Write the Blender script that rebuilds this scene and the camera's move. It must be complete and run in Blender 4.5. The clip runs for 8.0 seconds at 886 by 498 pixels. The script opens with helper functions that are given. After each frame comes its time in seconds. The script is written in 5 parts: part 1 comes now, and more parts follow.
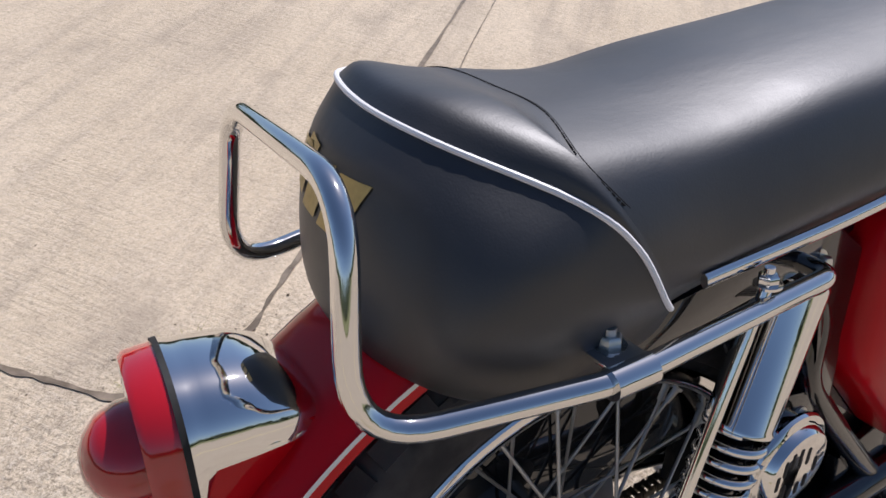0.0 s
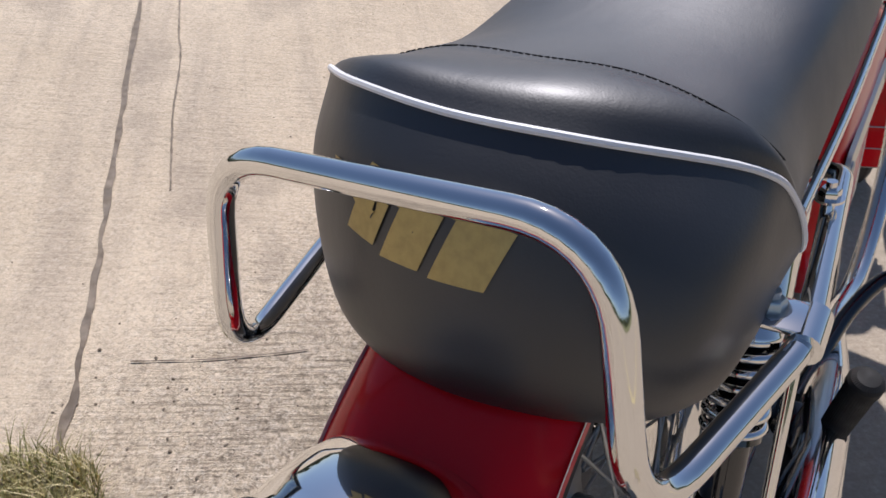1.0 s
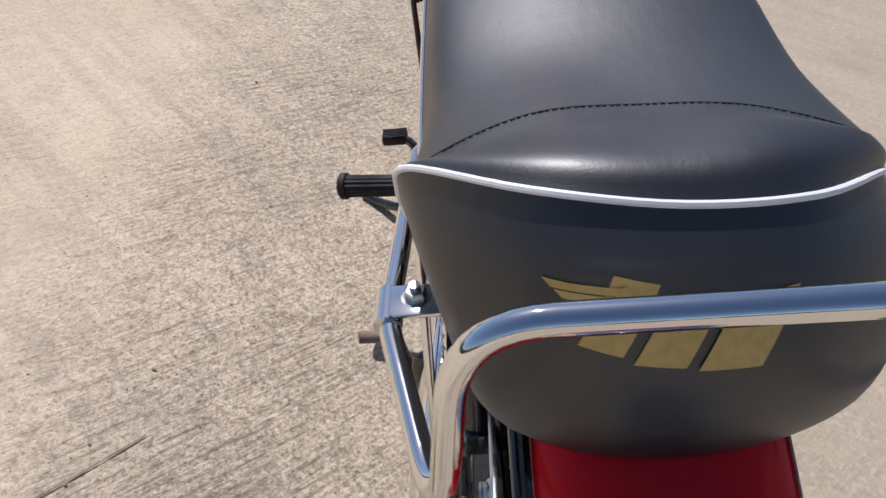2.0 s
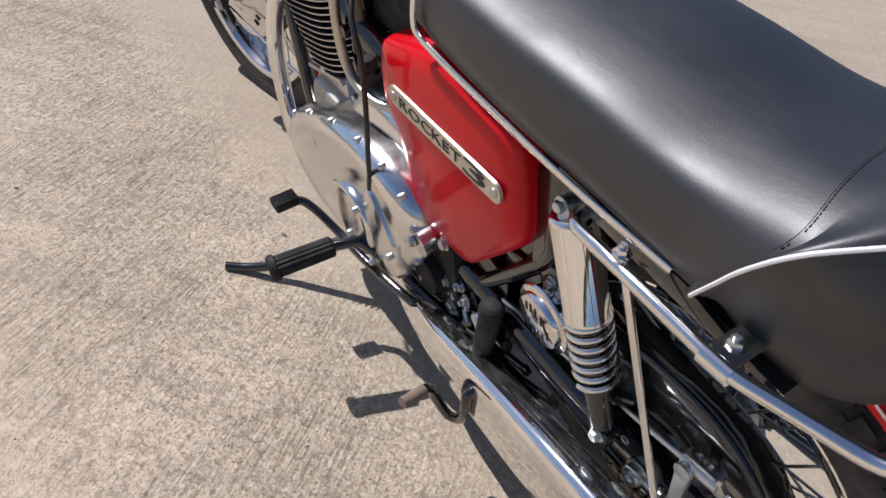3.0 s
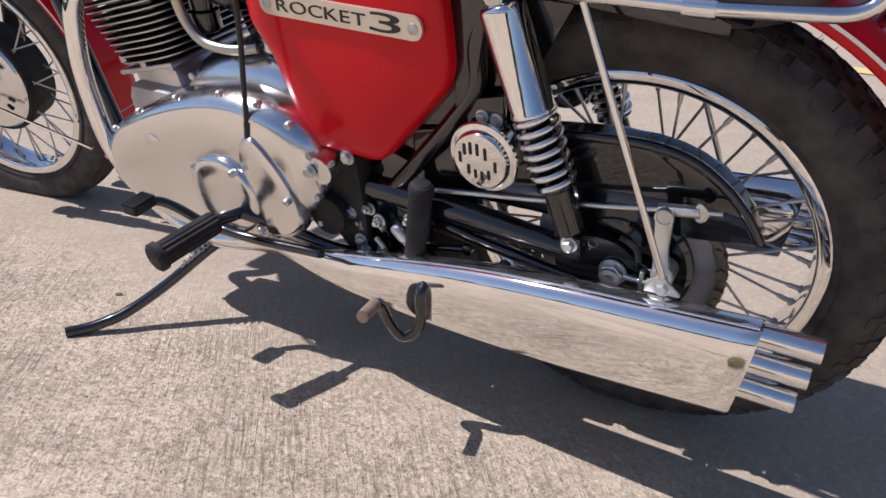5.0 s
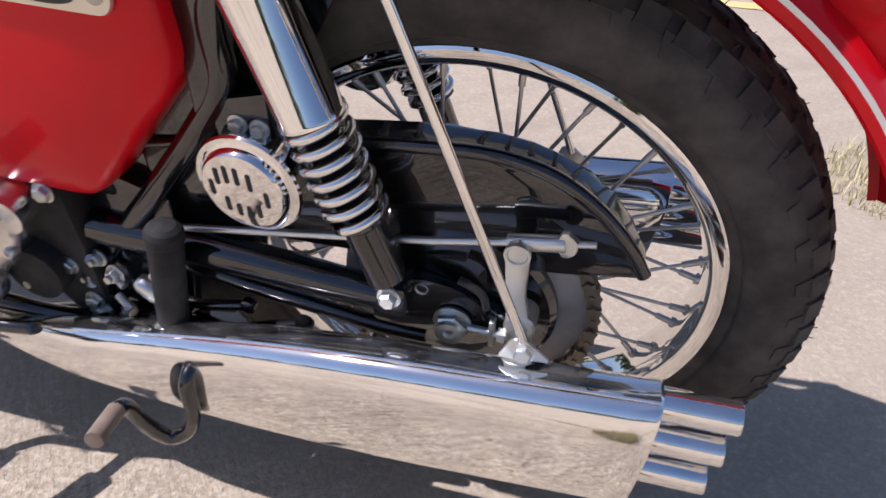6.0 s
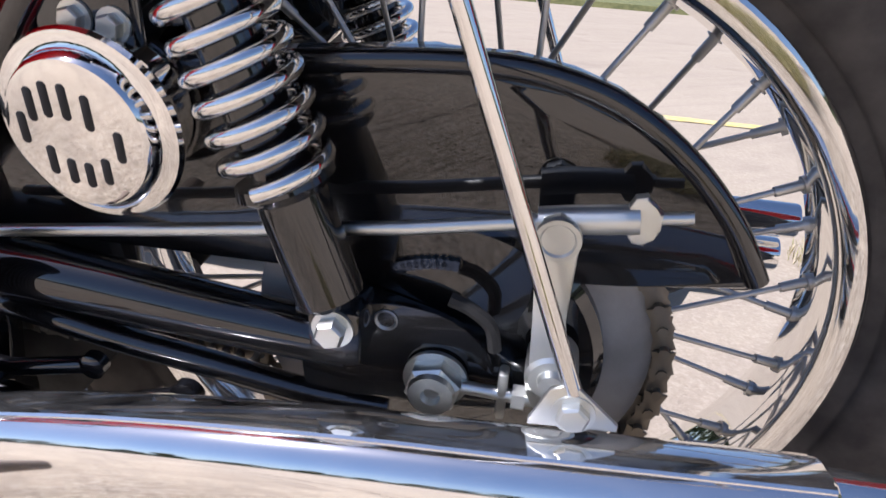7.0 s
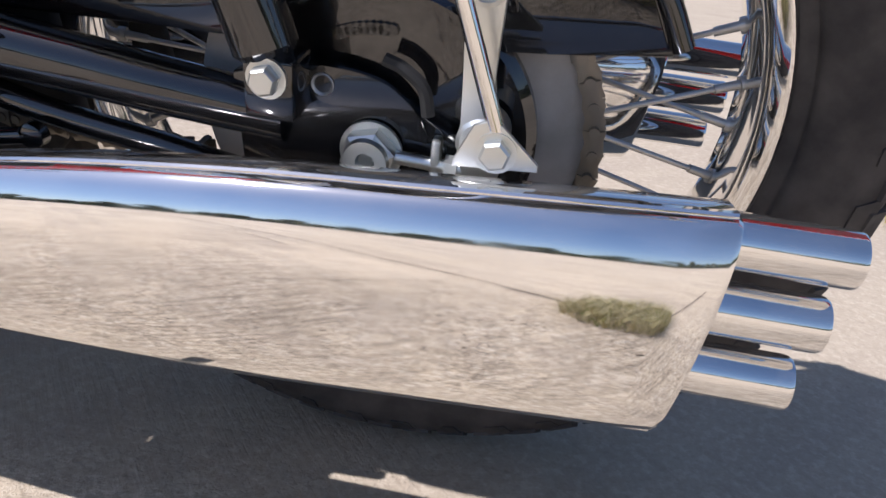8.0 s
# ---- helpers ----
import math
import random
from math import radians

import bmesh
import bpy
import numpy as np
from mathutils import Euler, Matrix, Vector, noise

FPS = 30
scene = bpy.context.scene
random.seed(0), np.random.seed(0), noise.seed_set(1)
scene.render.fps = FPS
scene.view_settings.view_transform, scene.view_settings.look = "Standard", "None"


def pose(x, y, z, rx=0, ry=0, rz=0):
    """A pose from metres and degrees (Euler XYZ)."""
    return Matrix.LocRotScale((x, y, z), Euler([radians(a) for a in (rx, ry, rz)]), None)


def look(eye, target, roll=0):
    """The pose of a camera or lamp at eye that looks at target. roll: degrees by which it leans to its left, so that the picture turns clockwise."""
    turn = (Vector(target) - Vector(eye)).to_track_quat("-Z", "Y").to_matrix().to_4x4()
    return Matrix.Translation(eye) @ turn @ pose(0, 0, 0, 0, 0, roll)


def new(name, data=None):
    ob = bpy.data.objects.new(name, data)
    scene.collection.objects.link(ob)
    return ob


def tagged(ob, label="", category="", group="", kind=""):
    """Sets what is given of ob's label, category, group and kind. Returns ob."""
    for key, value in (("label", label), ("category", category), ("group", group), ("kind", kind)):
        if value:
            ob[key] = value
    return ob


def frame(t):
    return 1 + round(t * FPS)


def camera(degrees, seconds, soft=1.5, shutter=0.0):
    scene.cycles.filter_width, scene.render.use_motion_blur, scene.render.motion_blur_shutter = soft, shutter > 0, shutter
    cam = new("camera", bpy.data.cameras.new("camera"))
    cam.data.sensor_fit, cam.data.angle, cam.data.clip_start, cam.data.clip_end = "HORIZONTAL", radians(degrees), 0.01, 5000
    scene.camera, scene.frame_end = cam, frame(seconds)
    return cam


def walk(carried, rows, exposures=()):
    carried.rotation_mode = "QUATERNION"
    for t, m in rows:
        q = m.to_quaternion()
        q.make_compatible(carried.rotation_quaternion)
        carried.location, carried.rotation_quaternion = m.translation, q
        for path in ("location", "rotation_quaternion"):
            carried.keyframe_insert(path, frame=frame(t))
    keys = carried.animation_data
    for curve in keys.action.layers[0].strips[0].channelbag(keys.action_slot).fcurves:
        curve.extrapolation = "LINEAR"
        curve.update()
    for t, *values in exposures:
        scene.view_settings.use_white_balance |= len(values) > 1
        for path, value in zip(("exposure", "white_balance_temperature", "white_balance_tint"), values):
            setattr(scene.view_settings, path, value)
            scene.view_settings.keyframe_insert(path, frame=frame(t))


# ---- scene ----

# ---------------------------------------------------------------- camera
cam = camera(62.91, 8.0, soft=1.5, shutter=0.12)
PATH = [
    (0, (-0.3310, -0.3589, 1.0806), (0.5090, 1.0569, -0.0544), 2.17),
    (0.2, (-0.3472, -0.3263, 1.0893), (0.4100, 0.7328, 0.1592), 1.77),
    (0.5, (-0.3690, -0.2547, 1.0720), (0.7400, 0.9136, -0.1129), 1.90),
    (1, (-0.4320, -0.1288, 1.0604), (0.9080, 0.6970, -0.1737), 2.03),
    (1.2, (-0.4490, -0.0856, 1.0614), (0.9740, 0.5707, -0.1803), 2.81),
    (2.3, (-0.3940, 0.2600, 1.1029), (1.0490, -0.0848, -0.2371), 6.26),
    (2.5, (-0.3342, 0.3277, 1.1075), (0.7743, -0.0801, 0.0282), 6.43),
    (2.8, (-0.2786, 0.5164, 1.1361), (0.7364, -0.1074, 0.0681), 7.79),
    (3, (-0.2554, 0.6278, 1.1713), (0.6974, -0.1227, 0.1278), 7.46),
    (3.5, (-0.1578, 0.8210, 1.1226), (0.6665, -0.1198, 0.1248), 6.13),
    (3.8, (-0.1001, 0.9102, 1.0937), (0.7036, -0.1285, 0.1799), 5.06),
    (4, (-0.1060, 0.9310, 1.0346), (0.6941, -0.1690, 0.1921), 4.55),
    (4.4, (-0.1585, 0.9404, 0.9193), (0.6057, -0.2555, 0.1804), 3.41),
    (4.5, (-0.1793, 0.9412, 0.8820), (0.5732, -0.2753, 0.1652), 3.41),
    (4.7, (-0.2210, 0.9447, 0.8296), (0.6980, -0.6030, -0.0423), 2.99),
    (5.8, (-0.1750, 0.7375, 0.8095), (0.3360, -0.8951, -0.2268), 2.50),
    (6, (-0.1230, 0.6256, 0.7867), (0.2760, -1.0451, -0.2378), 2.99),
    (6.1, (-0.1120, 0.5756, 0.7545), (0.2630, -1.1412, -0.2008), 2.58),
    (6.2, (-0.1004, 0.5230, 0.7168), (0.2085, -0.8795, 0.0116), 2.29),
    (6.3, (-0.0806, 0.4758, 0.6940), (0.2298, -0.9365, 0.0091), 2.23),
    (6.4, (-0.0669, 0.4460, 0.6719), (0.2387, -0.9822, 0.0185), 2.50),
    (6.5, (-0.0510, 0.4380, 0.6483), (0.2690, -1.4007, -0.0716), 3.20),
    (6.6, (-0.0621, 0.4260, 0.6409), (0.2329, -1.0431, 0.0799), 2.89),
    (6.8, (-0.0604, 0.4227, 0.6135), (0.2098, -1.0574, 0.0694), 3.81),
    (7, (-0.0510, 0.4393, 0.5747), (0.2070, -1.4293, -0.0908), 4.99),
    (7.2, (-0.0546, 0.4487, 0.5567), (0.1220, -1.0378, -0.0082), 5.71),
    (7.5, (-0.0760, 0.4642, 0.5267), (0.1280, -1.3843, -0.2097), 6.50),
    (7.7, (-0.0862, 0.4762, 0.5054), (0.0645, -0.9979, -0.0981), 7.07),
    (8, (-0.0960, 0.4811, 0.4786), (0.0910, -1.3514, -0.3000), 7.56),
]
walk(cam, [(t, look(eye, target, roll)) for t, eye, target, roll in PATH],
     exposures=[(0, -0.08, 5950, 16), (1.0, -0.08, 5980, 16), (2.5, -0.08, 5980, 15), (3.5, -0.10, 5950, 17), (4.2, -0.08, 5950, 18), (4.7, 0.02, 5950, 19),
                (5.8, 0.14, 5800, 21), (6.5, 0.58, 5950, 21), (7.0, 0.56, 5700, 19), (7.5, 0.52, 5740, 17), (8.0, 0.42, 5800, 17)])

# ---------------------------------------------------------------- light
SUN_WAY = Vector((-0.170, -0.087, -0.285)).normalized()      # the way the sunlight travels
sun_up = math.asin(-SUN_WAY.z)
sun_turn = math.atan2(-SUN_WAY.x, -SUN_WAY.y)

world = bpy.data.worlds.new("sky")
scene.world = world
world.use_nodes = True
nt = world.node_tree
sky = nt.nodes.new("ShaderNodeTexSky")
sky.sky_type = "NISHITA"
sky.sun_disc = False
sky.sun_elevation = sun_up
sky.sun_rotation = sun_turn
sky.air_density, sky.dust_density, sky.ozone_density = 1.0, 0.6, 1.0
nt.links.new(sky.outputs[0], nt.nodes["Background"].inputs[0])
nt.nodes["Background"].inputs[1].default_value = 0.085

lamp = bpy.data.lights.new("sun", "SUN")
lamp.energy, lamp.angle, lamp.color = 5.0, radians(0.53), (1.0, 0.94, 0.87)
sun = new("sun", lamp)
sun.matrix_world = Matrix.Translation((3, 2, 6)) @ SUN_WAY.to_track_quat("-Z", "Y").to_matrix().to_4x4()


# ---------------------------------------------------------------- materials
def material(name, color, rough=0.5, metal=0.0, coat=0.0, spec=0.5):
    m = bpy.data.materials.new(name)
    m.use_nodes = True
    b = m.node_tree.nodes["Principled BSDF"]
    b.inputs["Base Color"].default_value = (*color, 1)
    b.inputs["Roughness"].default_value = rough
    b.inputs["Metallic"].default_value = metal
    b.inputs["Coat Weight"].default_value = coat
    b.inputs["Coat Roughness"].default_value = 0.03
    b.inputs["Specular IOR Level"].default_value = spec
    return m


def node(m, kind, **values):
    n = m.node_tree.nodes.new(kind)
    for k, v in values.items():
        n.inputs[k].default_value = v
    return n


def link(m, a, b):
    m.node_tree.links.new(a, b)


def coords(m, scale=(1, 1, 1), which="Object"):
    c = m.node_tree.nodes.new("ShaderNodeTexCoord")
    s = node(m, "ShaderNodeMapping", Scale=scale)
    link(m, c.outputs[which], s.inputs[0])
    return s.outputs[0]


def noise_tex(m, vec, scale, detail=4.0, rough=0.55):
    n = node(m, "ShaderNodeTexNoise", Scale=scale, Detail=detail, Roughness=rough)
    link(m, vec, n.inputs["Vector"])
    return n.outputs["Fac"]


def ramp(m, fac, stops):
    r = m.node_tree.nodes.new("ShaderNodeValToRGB")
    e = r.color_ramp.elements
    while len(e) < len(stops):
        e.new(0.5)
    for el, (p, c) in zip(e, stops):
        el.position, el.color = p, ((c, c, c, 1) if isinstance(c, (int, float)) else (*c, 1))
    link(m, fac, r.inputs[0])
    return r.outputs[0]


def mix(m, fac, a, b, how="MIX"):
    n = m.node_tree.nodes.new("ShaderNodeMix")
    n.data_type, n.blend_type = "RGBA", how
    if isinstance(fac, (int, float)):
        n.inputs[0].default_value = fac
    else:
        link(m, fac, n.inputs[0])
    for i, v in ((6, a), (7, b)):
        if isinstance(v, tuple):
            n.inputs[i].default_value = (*v, 1)
        else:
            link(m, v, n.inputs[i])
    return n.outputs[2]


def bump(m, height, strength=0.3, distance=0.001, after=None):
    n = node(m, "ShaderNodeBump", Strength=strength, Distance=distance)
    link(m, height, n.inputs["Height"])
    if after:
        link(m, after, n.inputs["Normal"])
    return n.outputs[0]


def shade(m, **sockets):
    b = m.node_tree.nodes["Principled BSDF"]
    for k, v in sockets.items():
        link(m, v, b.inputs[k.replace("_", " ")])
    return m


def rough_from(m, vec, scale, lo, hi):
    return ramp(m, noise_tex(m, vec, scale, 5.0), ((0.35, lo), (0.7, hi)))


def make_chrome(name, color, lo, hi, wave):
    m = material(name, color, 0.05, 1.0)
    v = coords(m)
    return shade(m, Roughness=rough_from(m, v, 18, lo, hi), Normal=bump(m, noise_tex(m, v, 9, 1.0), wave, 0.004))


CHROME = make_chrome("chrome", (0.80, 0.79, 0.77), 0.025, 0.07, 0.05)
CHROME_TUBE = make_chrome("chrome_tube", (0.78, 0.77, 0.75), 0.03, 0.10, 0.02)
# silencer chrome, dulled by a film of dust and fine scratches
HAZED = make_chrome("hazed_chrome", (0.83, 0.82, 0.80), 0.03, 0.09, 0.035)
shade(HAZED, Metallic=ramp(HAZED, noise_tex(HAZED, coords(HAZED, (1, 3, 3)), 16, 5, 0.65), ((0.35, 1.0), (0.65, 0.96))))
ALLOY = make_chrome("polished_alloy", (0.74, 0.73, 0.71), 0.15, 0.27, 0.04)
CAST = make_chrome("cast_alloy", (0.55, 0.54, 0.53), 0.32, 0.5, 0.5)
ZINC = make_chrome("zinc_steel", (0.62, 0.63, 0.60), 0.28, 0.46, 0.2)
BRUSHED = make_chrome("dull_steel", (0.52, 0.51, 0.49), 0.38, 0.55, 0.2)


def make_paint(name, color, dark, coat):
    m = material(name, color, 0.30, 0.0, coat, 0.1)
    v = coords(m)
    link(m, mix(m, ramp(m, noise_tex(m, v, 6, 3), ((0.4, 0.0), (0.8, 1.0))), color, dark), m.node_tree.nodes["Principled BSDF"].inputs["Base Color"])
    shade(m, Coat_Roughness=rough_from(m, v, 30, 0.015, 0.06), Coat_Normal=bump(m, noise_tex(m, v, 60, 2), 0.03, 0.001))
    return m


RED = make_paint("red_paint", (0.60, 0.003, 0.009), (0.50, 0.0025, 0.007), 0.34)
BLACK = make_paint("black_enamel", (0.004, 0.004, 0.005), (0.008, 0.0075, 0.0075), 1.0)
BLACK.node_tree.nodes["Principled BSDF"].inputs["Coat IOR"].default_value = 1.72
WHITE = material("white_line", (0.80, 0.79, 0.76), 0.4)
PIPING = material("white_vinyl", (0.78, 0.77, 0.76), 0.45)
GOLD = material("gold_print", (0.46, 0.33, 0.10), 0.42, 0.35)
shade(GOLD, Base_Color=mix(GOLD, ramp(GOLD, noise_tex(GOLD, coords(GOLD), 160, 3), ((0.35, 0.0), (0.75, 0.7))), (0.52, 0.39, 0.14), (0.38, 0.28, 0.10)))


def make_vinyl():
    m = material("black_vinyl", (0.02, 0.022, 0.027), 0.48, spec=0.95)
    v = coords(m)
    grain = m.node_tree.nodes.new("ShaderNodeTexVoronoi")
    grain.inputs["Scale"].default_value = 620
    link(m, v, grain.inputs["Vector"])
    folds = noise_tex(m, coords(m, (1, 2.2, 1)), 28, 3)
    creases = node(m, "ShaderNodeTexNoise", Scale=75.0, Detail=3.0, Roughness=0.6, Distortion=1.2)
    link(m, coords(m, (1, 0.45, 1)), creases.inputs["Vector"])
    b1 = bump(m, grain.outputs["Distance"], 0.07, 0.0006)
    b2 = bump(m, folds, 0.10, 0.003, b1)
    b3 = bump(m, ramp(m, creases.outputs["Fac"], ((0.47, 1.0), (0.5, 0.0), (0.53, 1.0))), 0.03, 0.0012, b2)
    shade(m, Roughness=rough_from(m, v, 14, 0.46, 0.54), Normal=b3,
          Base_Color=mix(m, ramp(m, noise_tex(m, v, 9, 4), ((0.35, 0.0), (0.75, 1.0))), (0.004, 0.0045, 0.006), (0.008, 0.0085, 0.011)))
    skin = m.node_tree.nodes["Principled BSDF"]
    skin.inputs["Coat Weight"].default_value = 0.15
    skin.inputs["Coat Roughness"].default_value = 0.42
    return m


VINYL = make_vinyl()


def make_rubber(name, color, dust):
    m = material(name, color, 0.75, spec=0.35)
    v = coords(m)
    shade(m, Base_Color=mix(m, ramp(m, noise_tex(m, v, 22, 6), ((0.4, 0.0), (0.75, 1.0))), color, dust),
          Roughness=rough_from(m, v, 40, 0.6, 0.9), Normal=bump(m, noise_tex(m, v, 300, 3), 0.25, 0.0006))
    return m


RUBBER = make_rubber("tyre_rubber", (0.034, 0.031, 0.030), (0.086, 0.078, 0.071))
GRIP = make_rubber("black_rubber", (0.014, 0.014, 0.014), (0.030, 0.029, 0.027))
RUSTY = make_rubber("worn_steel", (0.22, 0.17, 0.13), (0.13, 0.09, 0.06))
DARK = material("dark_void", (0.006, 0.006, 0.007), 0.7)
LENS = material("red_lens", (0.45, 0.006, 0.012), 0.08, 0.0, 1.0)
LENS.node_tree.nodes["Principled BSDF"].inputs["Subsurface Weight"].default_value = 0.1
DRUM = make_rubber("grey_cast_iron", (0.30, 0.29, 0.28), (0.20, 0.19, 0.18))
BADGE = material("brushed_badge", (0.66, 0.62, 0.52), 0.35, 0.8)
CHAIN = make_chrome("oily_chain", (0.20, 0.18, 0.15), 0.35, 0.6, 0.3)
BLUEGREY = material("cable_black", (0.012, 0.012, 0.013), 0.4)
HOSE = make_chrome("braided_hose", (0.50, 0.47, 0.40), 0.3, 0.5, 0.4)
PLATE_BLACK = material("badge_ink", (0.012, 0.012, 0.014), 0.4)


def times(m, a, b):
    n = m.node_tree.nodes.new("ShaderNodeMath")
    n.operation = "MULTIPLY"
    link(m, a, n.inputs[0])
    link(m, b, n.inputs[1])
    return n.outputs[0]


def make_concrete():
    m = material("concrete", (0.5, 0.45, 0.38), 0.88, spec=0.22)
    v = coords(m)
    base = mix(m, ramp(m, noise_tex(m, v, 1.6, 6, 0.6), ((0.3, 0.0), (0.7, 1.0))), (0.730, 0.600, 0.415), (0.870, 0.730, 0.525))
    # the drive is coarse, the road beyond its edge is rubbed smooth
    along = m.node_tree.nodes.new("ShaderNodeSeparateXYZ")
    link(m, v, along.inputs[0])
    coarse = ramp(m, along.outputs[1], ((0.0, 0.2), (0.20, 0.9), (0.50, 0.9), (0.90, 0.32)))
    # darker road colour offsets the over-bright exposure of ground beyond the bike
    base = mix(m, ramp(m, along.outputs[1], ((0.0, 0.62), (0.25, 0.0))), base, (0.34, 0.295, 0.225))
    # long pale and dark bands left by the float
    lay = node(m, "ShaderNodeMapping", Rotation=(0, 0, radians(-45)))
    link(m, v, lay.inputs[0])
    long = node(m, "ShaderNodeMapping", Scale=(0.5, 6, 1))
    link(m, lay.outputs[0], long.inputs[0])
    base = mix(m, ramp(m, noise_tex(m, long.outputs[0], 2.2, 5, 0.6), ((0.33, 0.5), (0.55, 0.0))), base, (0.43, 0.355, 0.27))
    # blotches of a few centimetres, then of one
    base = mix(m, times(m, coarse, ramp(m, noise_tex(m, v, 13, 6, 0.62), ((0.34, 0.45), (0.50, 0.0)))), base, (0.38, 0.31, 0.235))
    base = mix(m, times(m, coarse, ramp(m, noise_tex(m, v, 62, 5, 0.65), ((0.37, 0.62), (0.45, 0.0)))), base, (0.34, 0.275, 0.195))
    # aggregate showing through the worn skin
    base = mix(m, times(m, coarse, ramp(m, noise_tex(m, v, 130, 4, 0.75), ((0.41, 0.80), (0.49, 0.0)))), base, (0.29, 0.24, 0.175))
    base = mix(m, times(m, coarse, ramp(m, noise_tex(m, v, 80, 4, 0.7), ((0.51, 0.0), (0.62, 0.85)))), base, (0.93, 0.815, 0.63))
    # single grains of sand and stone, light and dark
    for size, lo, hi in ((300, 0.42, 0.28), (150, 0.34, 0.22)):
        grains = m.node_tree.nodes.new("ShaderNodeTexVoronoi")
        grains.inputs["Scale"].default_value = size
        link(m, v, grains.inputs["Vector"])
        each = m.node_tree.nodes.new("ShaderNodeSeparateColor")
        link(m, grains.outputs["Color"], each.inputs[0])
        base = mix(m, times(m, coarse, ramp(m, each.outputs[0], ((0.10, lo), (0.30, 0.0)))), base, (0.24, 0.195, 0.14))
        base = mix(m, times(m, coarse, ramp(m, each.outputs[0], ((0.72, 0.0), (0.92, hi)))), base, (0.92, 0.81, 0.64))
    # broom strokes, worn away in places
    turn = node(m, "ShaderNodeMapping", Rotation=(0, 0, radians(50)))
    link(m, v, turn.inputs[0])
    stretch = node(m, "ShaderNodeMapping", Scale=(1.7, 26, 5))
    link(m, turn.outputs[0], stretch.inputs[0])
    broom = noise_tex(m, stretch.outputs[0], 5.0, 6, 0.72)
    kept = times(m, coarse, ramp(m, noise_tex(m, v, 2.3, 4, 0.6), ((0.40, 0.30), (0.58, 1.0))))
    base = mix(m, times(m, kept, ramp(m, broom, ((0.39, 0.85), (0.48, 0.0)))), base, (0.29, 0.235, 0.165))
    base = mix(m, times(m, kept, ramp(m, broom, ((0.55, 0.0), (0.68, 0.5)))), base, (0.82, 0.74, 0.61))
    stain = ramp(m, noise_tex(m, v, 3.1, 4, 0.55), ((0.56, 0.0), (0.72, 0.5)))
    base = mix(m, stain, base, (0.37, 0.305, 0.23))
    # scattered dark specks and pits
    specks = m.node_tree.nodes.new("ShaderNodeTexVoronoi")
    specks.inputs["Scale"].default_value = 34
    link(m, v, specks.inputs["Vector"])
    base = mix(m, times(m, coarse, ramp(m, specks.outputs["Distance"], ((0.045, 0.85), (0.10, 0.0)))), base, (0.11, 0.085, 0.065))
    # years of dust and weather grey the whole slab
    base = mix(m, ramp(m, noise_tex(m, v, 0.7, 3), ((0.3, 0.85), (0.7, 1.0))), base, (0.77, 0.76, 0.77), "MULTIPLY")
    b1 = bump(m, times(m, coarse, noise_tex(m, v, 125, 5, 0.75)), 0.7, 0.005)
    b1 = bump(m, times(m, coarse, ramp(m, noise_tex(m, v, 62, 5, 0.65), ((0.36, 0.0), (0.52, 1.0)))), 0.6, 0.004, b1)
    b2 = bump(m, times(m, kept, broom), 0.9, 0.010, b1)
    shade(m, Base_Color=base, Normal=bump(m, ramp(m, specks.outputs["Distance"], ((0.03, 0.0), (0.16, 1.0))), 0.2, 0.003, b2))
    return m


CONCRETE = make_concrete()
JOINT = make_rubber("joint_dirt", (0.13, 0.10, 0.07), (0.30, 0.24, 0.175))
YELLOW = material("yellow_road_paint", (0.66, 0.53, 0.19), 0.7)
shade(YELLOW, Base_Color=mix(YELLOW, ramp(YELLOW, noise_tex(YELLOW, coords(YELLOW), 30, 6, 0.7), ((0.40, 0.0), (0.62, 0.8))), (0.68, 0.53, 0.16), (0.58, 0.50, 0.33)))
GRASS = material("dry_grass", (0.20, 0.19, 0.06), 0.7)
shade(GRASS, Base_Color=ramp(GRASS, node(GRASS, "ShaderNodeNewGeometry").outputs["Random Per Island"], ((0.0, (0.20, 0.22, 0.06)), (0.45, (0.46, 0.40, 0.17)), (1.0, (0.72, 0.62, 0.38)))))
VERGE = material("verge_grass", (0.16, 0.17, 0.05), 0.9)
shade(VERGE, Base_Color=ramp(VERGE, noise_tex(VERGE, coords(VERGE), 6, 6, 0.7), ((0.3, (0.07, 0.09, 0.03)), (0.7, (0.26, 0.25, 0.10)))))
HEDGE = material("far_foliage", (0.05, 0.07, 0.025), 0.8)
shade(HEDGE, Base_Color=ramp(HEDGE, noise_tex(HEDGE, coords(HEDGE), 2.5, 6), ((0.35, (0.02, 0.03, 0.012)), (0.65, (0.08, 0.10, 0.04)))))


# ---------------------------------------------------------------- mesh helpers
def finish(name, bm, mat, angle=38):
    bmesh.ops.recalc_face_normals(bm, faces=bm.faces[:])
    me = bpy.data.meshes.new(name)
    bm.to_mesh(me)
    bm.free()
    me.materials.append(mat)
    me.polygons.foreach_set("use_smooth", [True] * len(me.polygons))
    me.set_sharp_from_angle(angle=radians(angle))
    return new(name, me)


def part(name, bm, mat, parent, label="", angle=38):
    ob = finish(name, bm, mat, angle)
    ob.parent = parent
    return tagged(ob, label) if label else ob


def group(name, parent, label=""):
    """An empty part that holds sub-parts."""
    ob = new(name)
    ob.empty_display_size = 0.05
    ob.parent = parent
    return tagged(ob, label) if label else ob


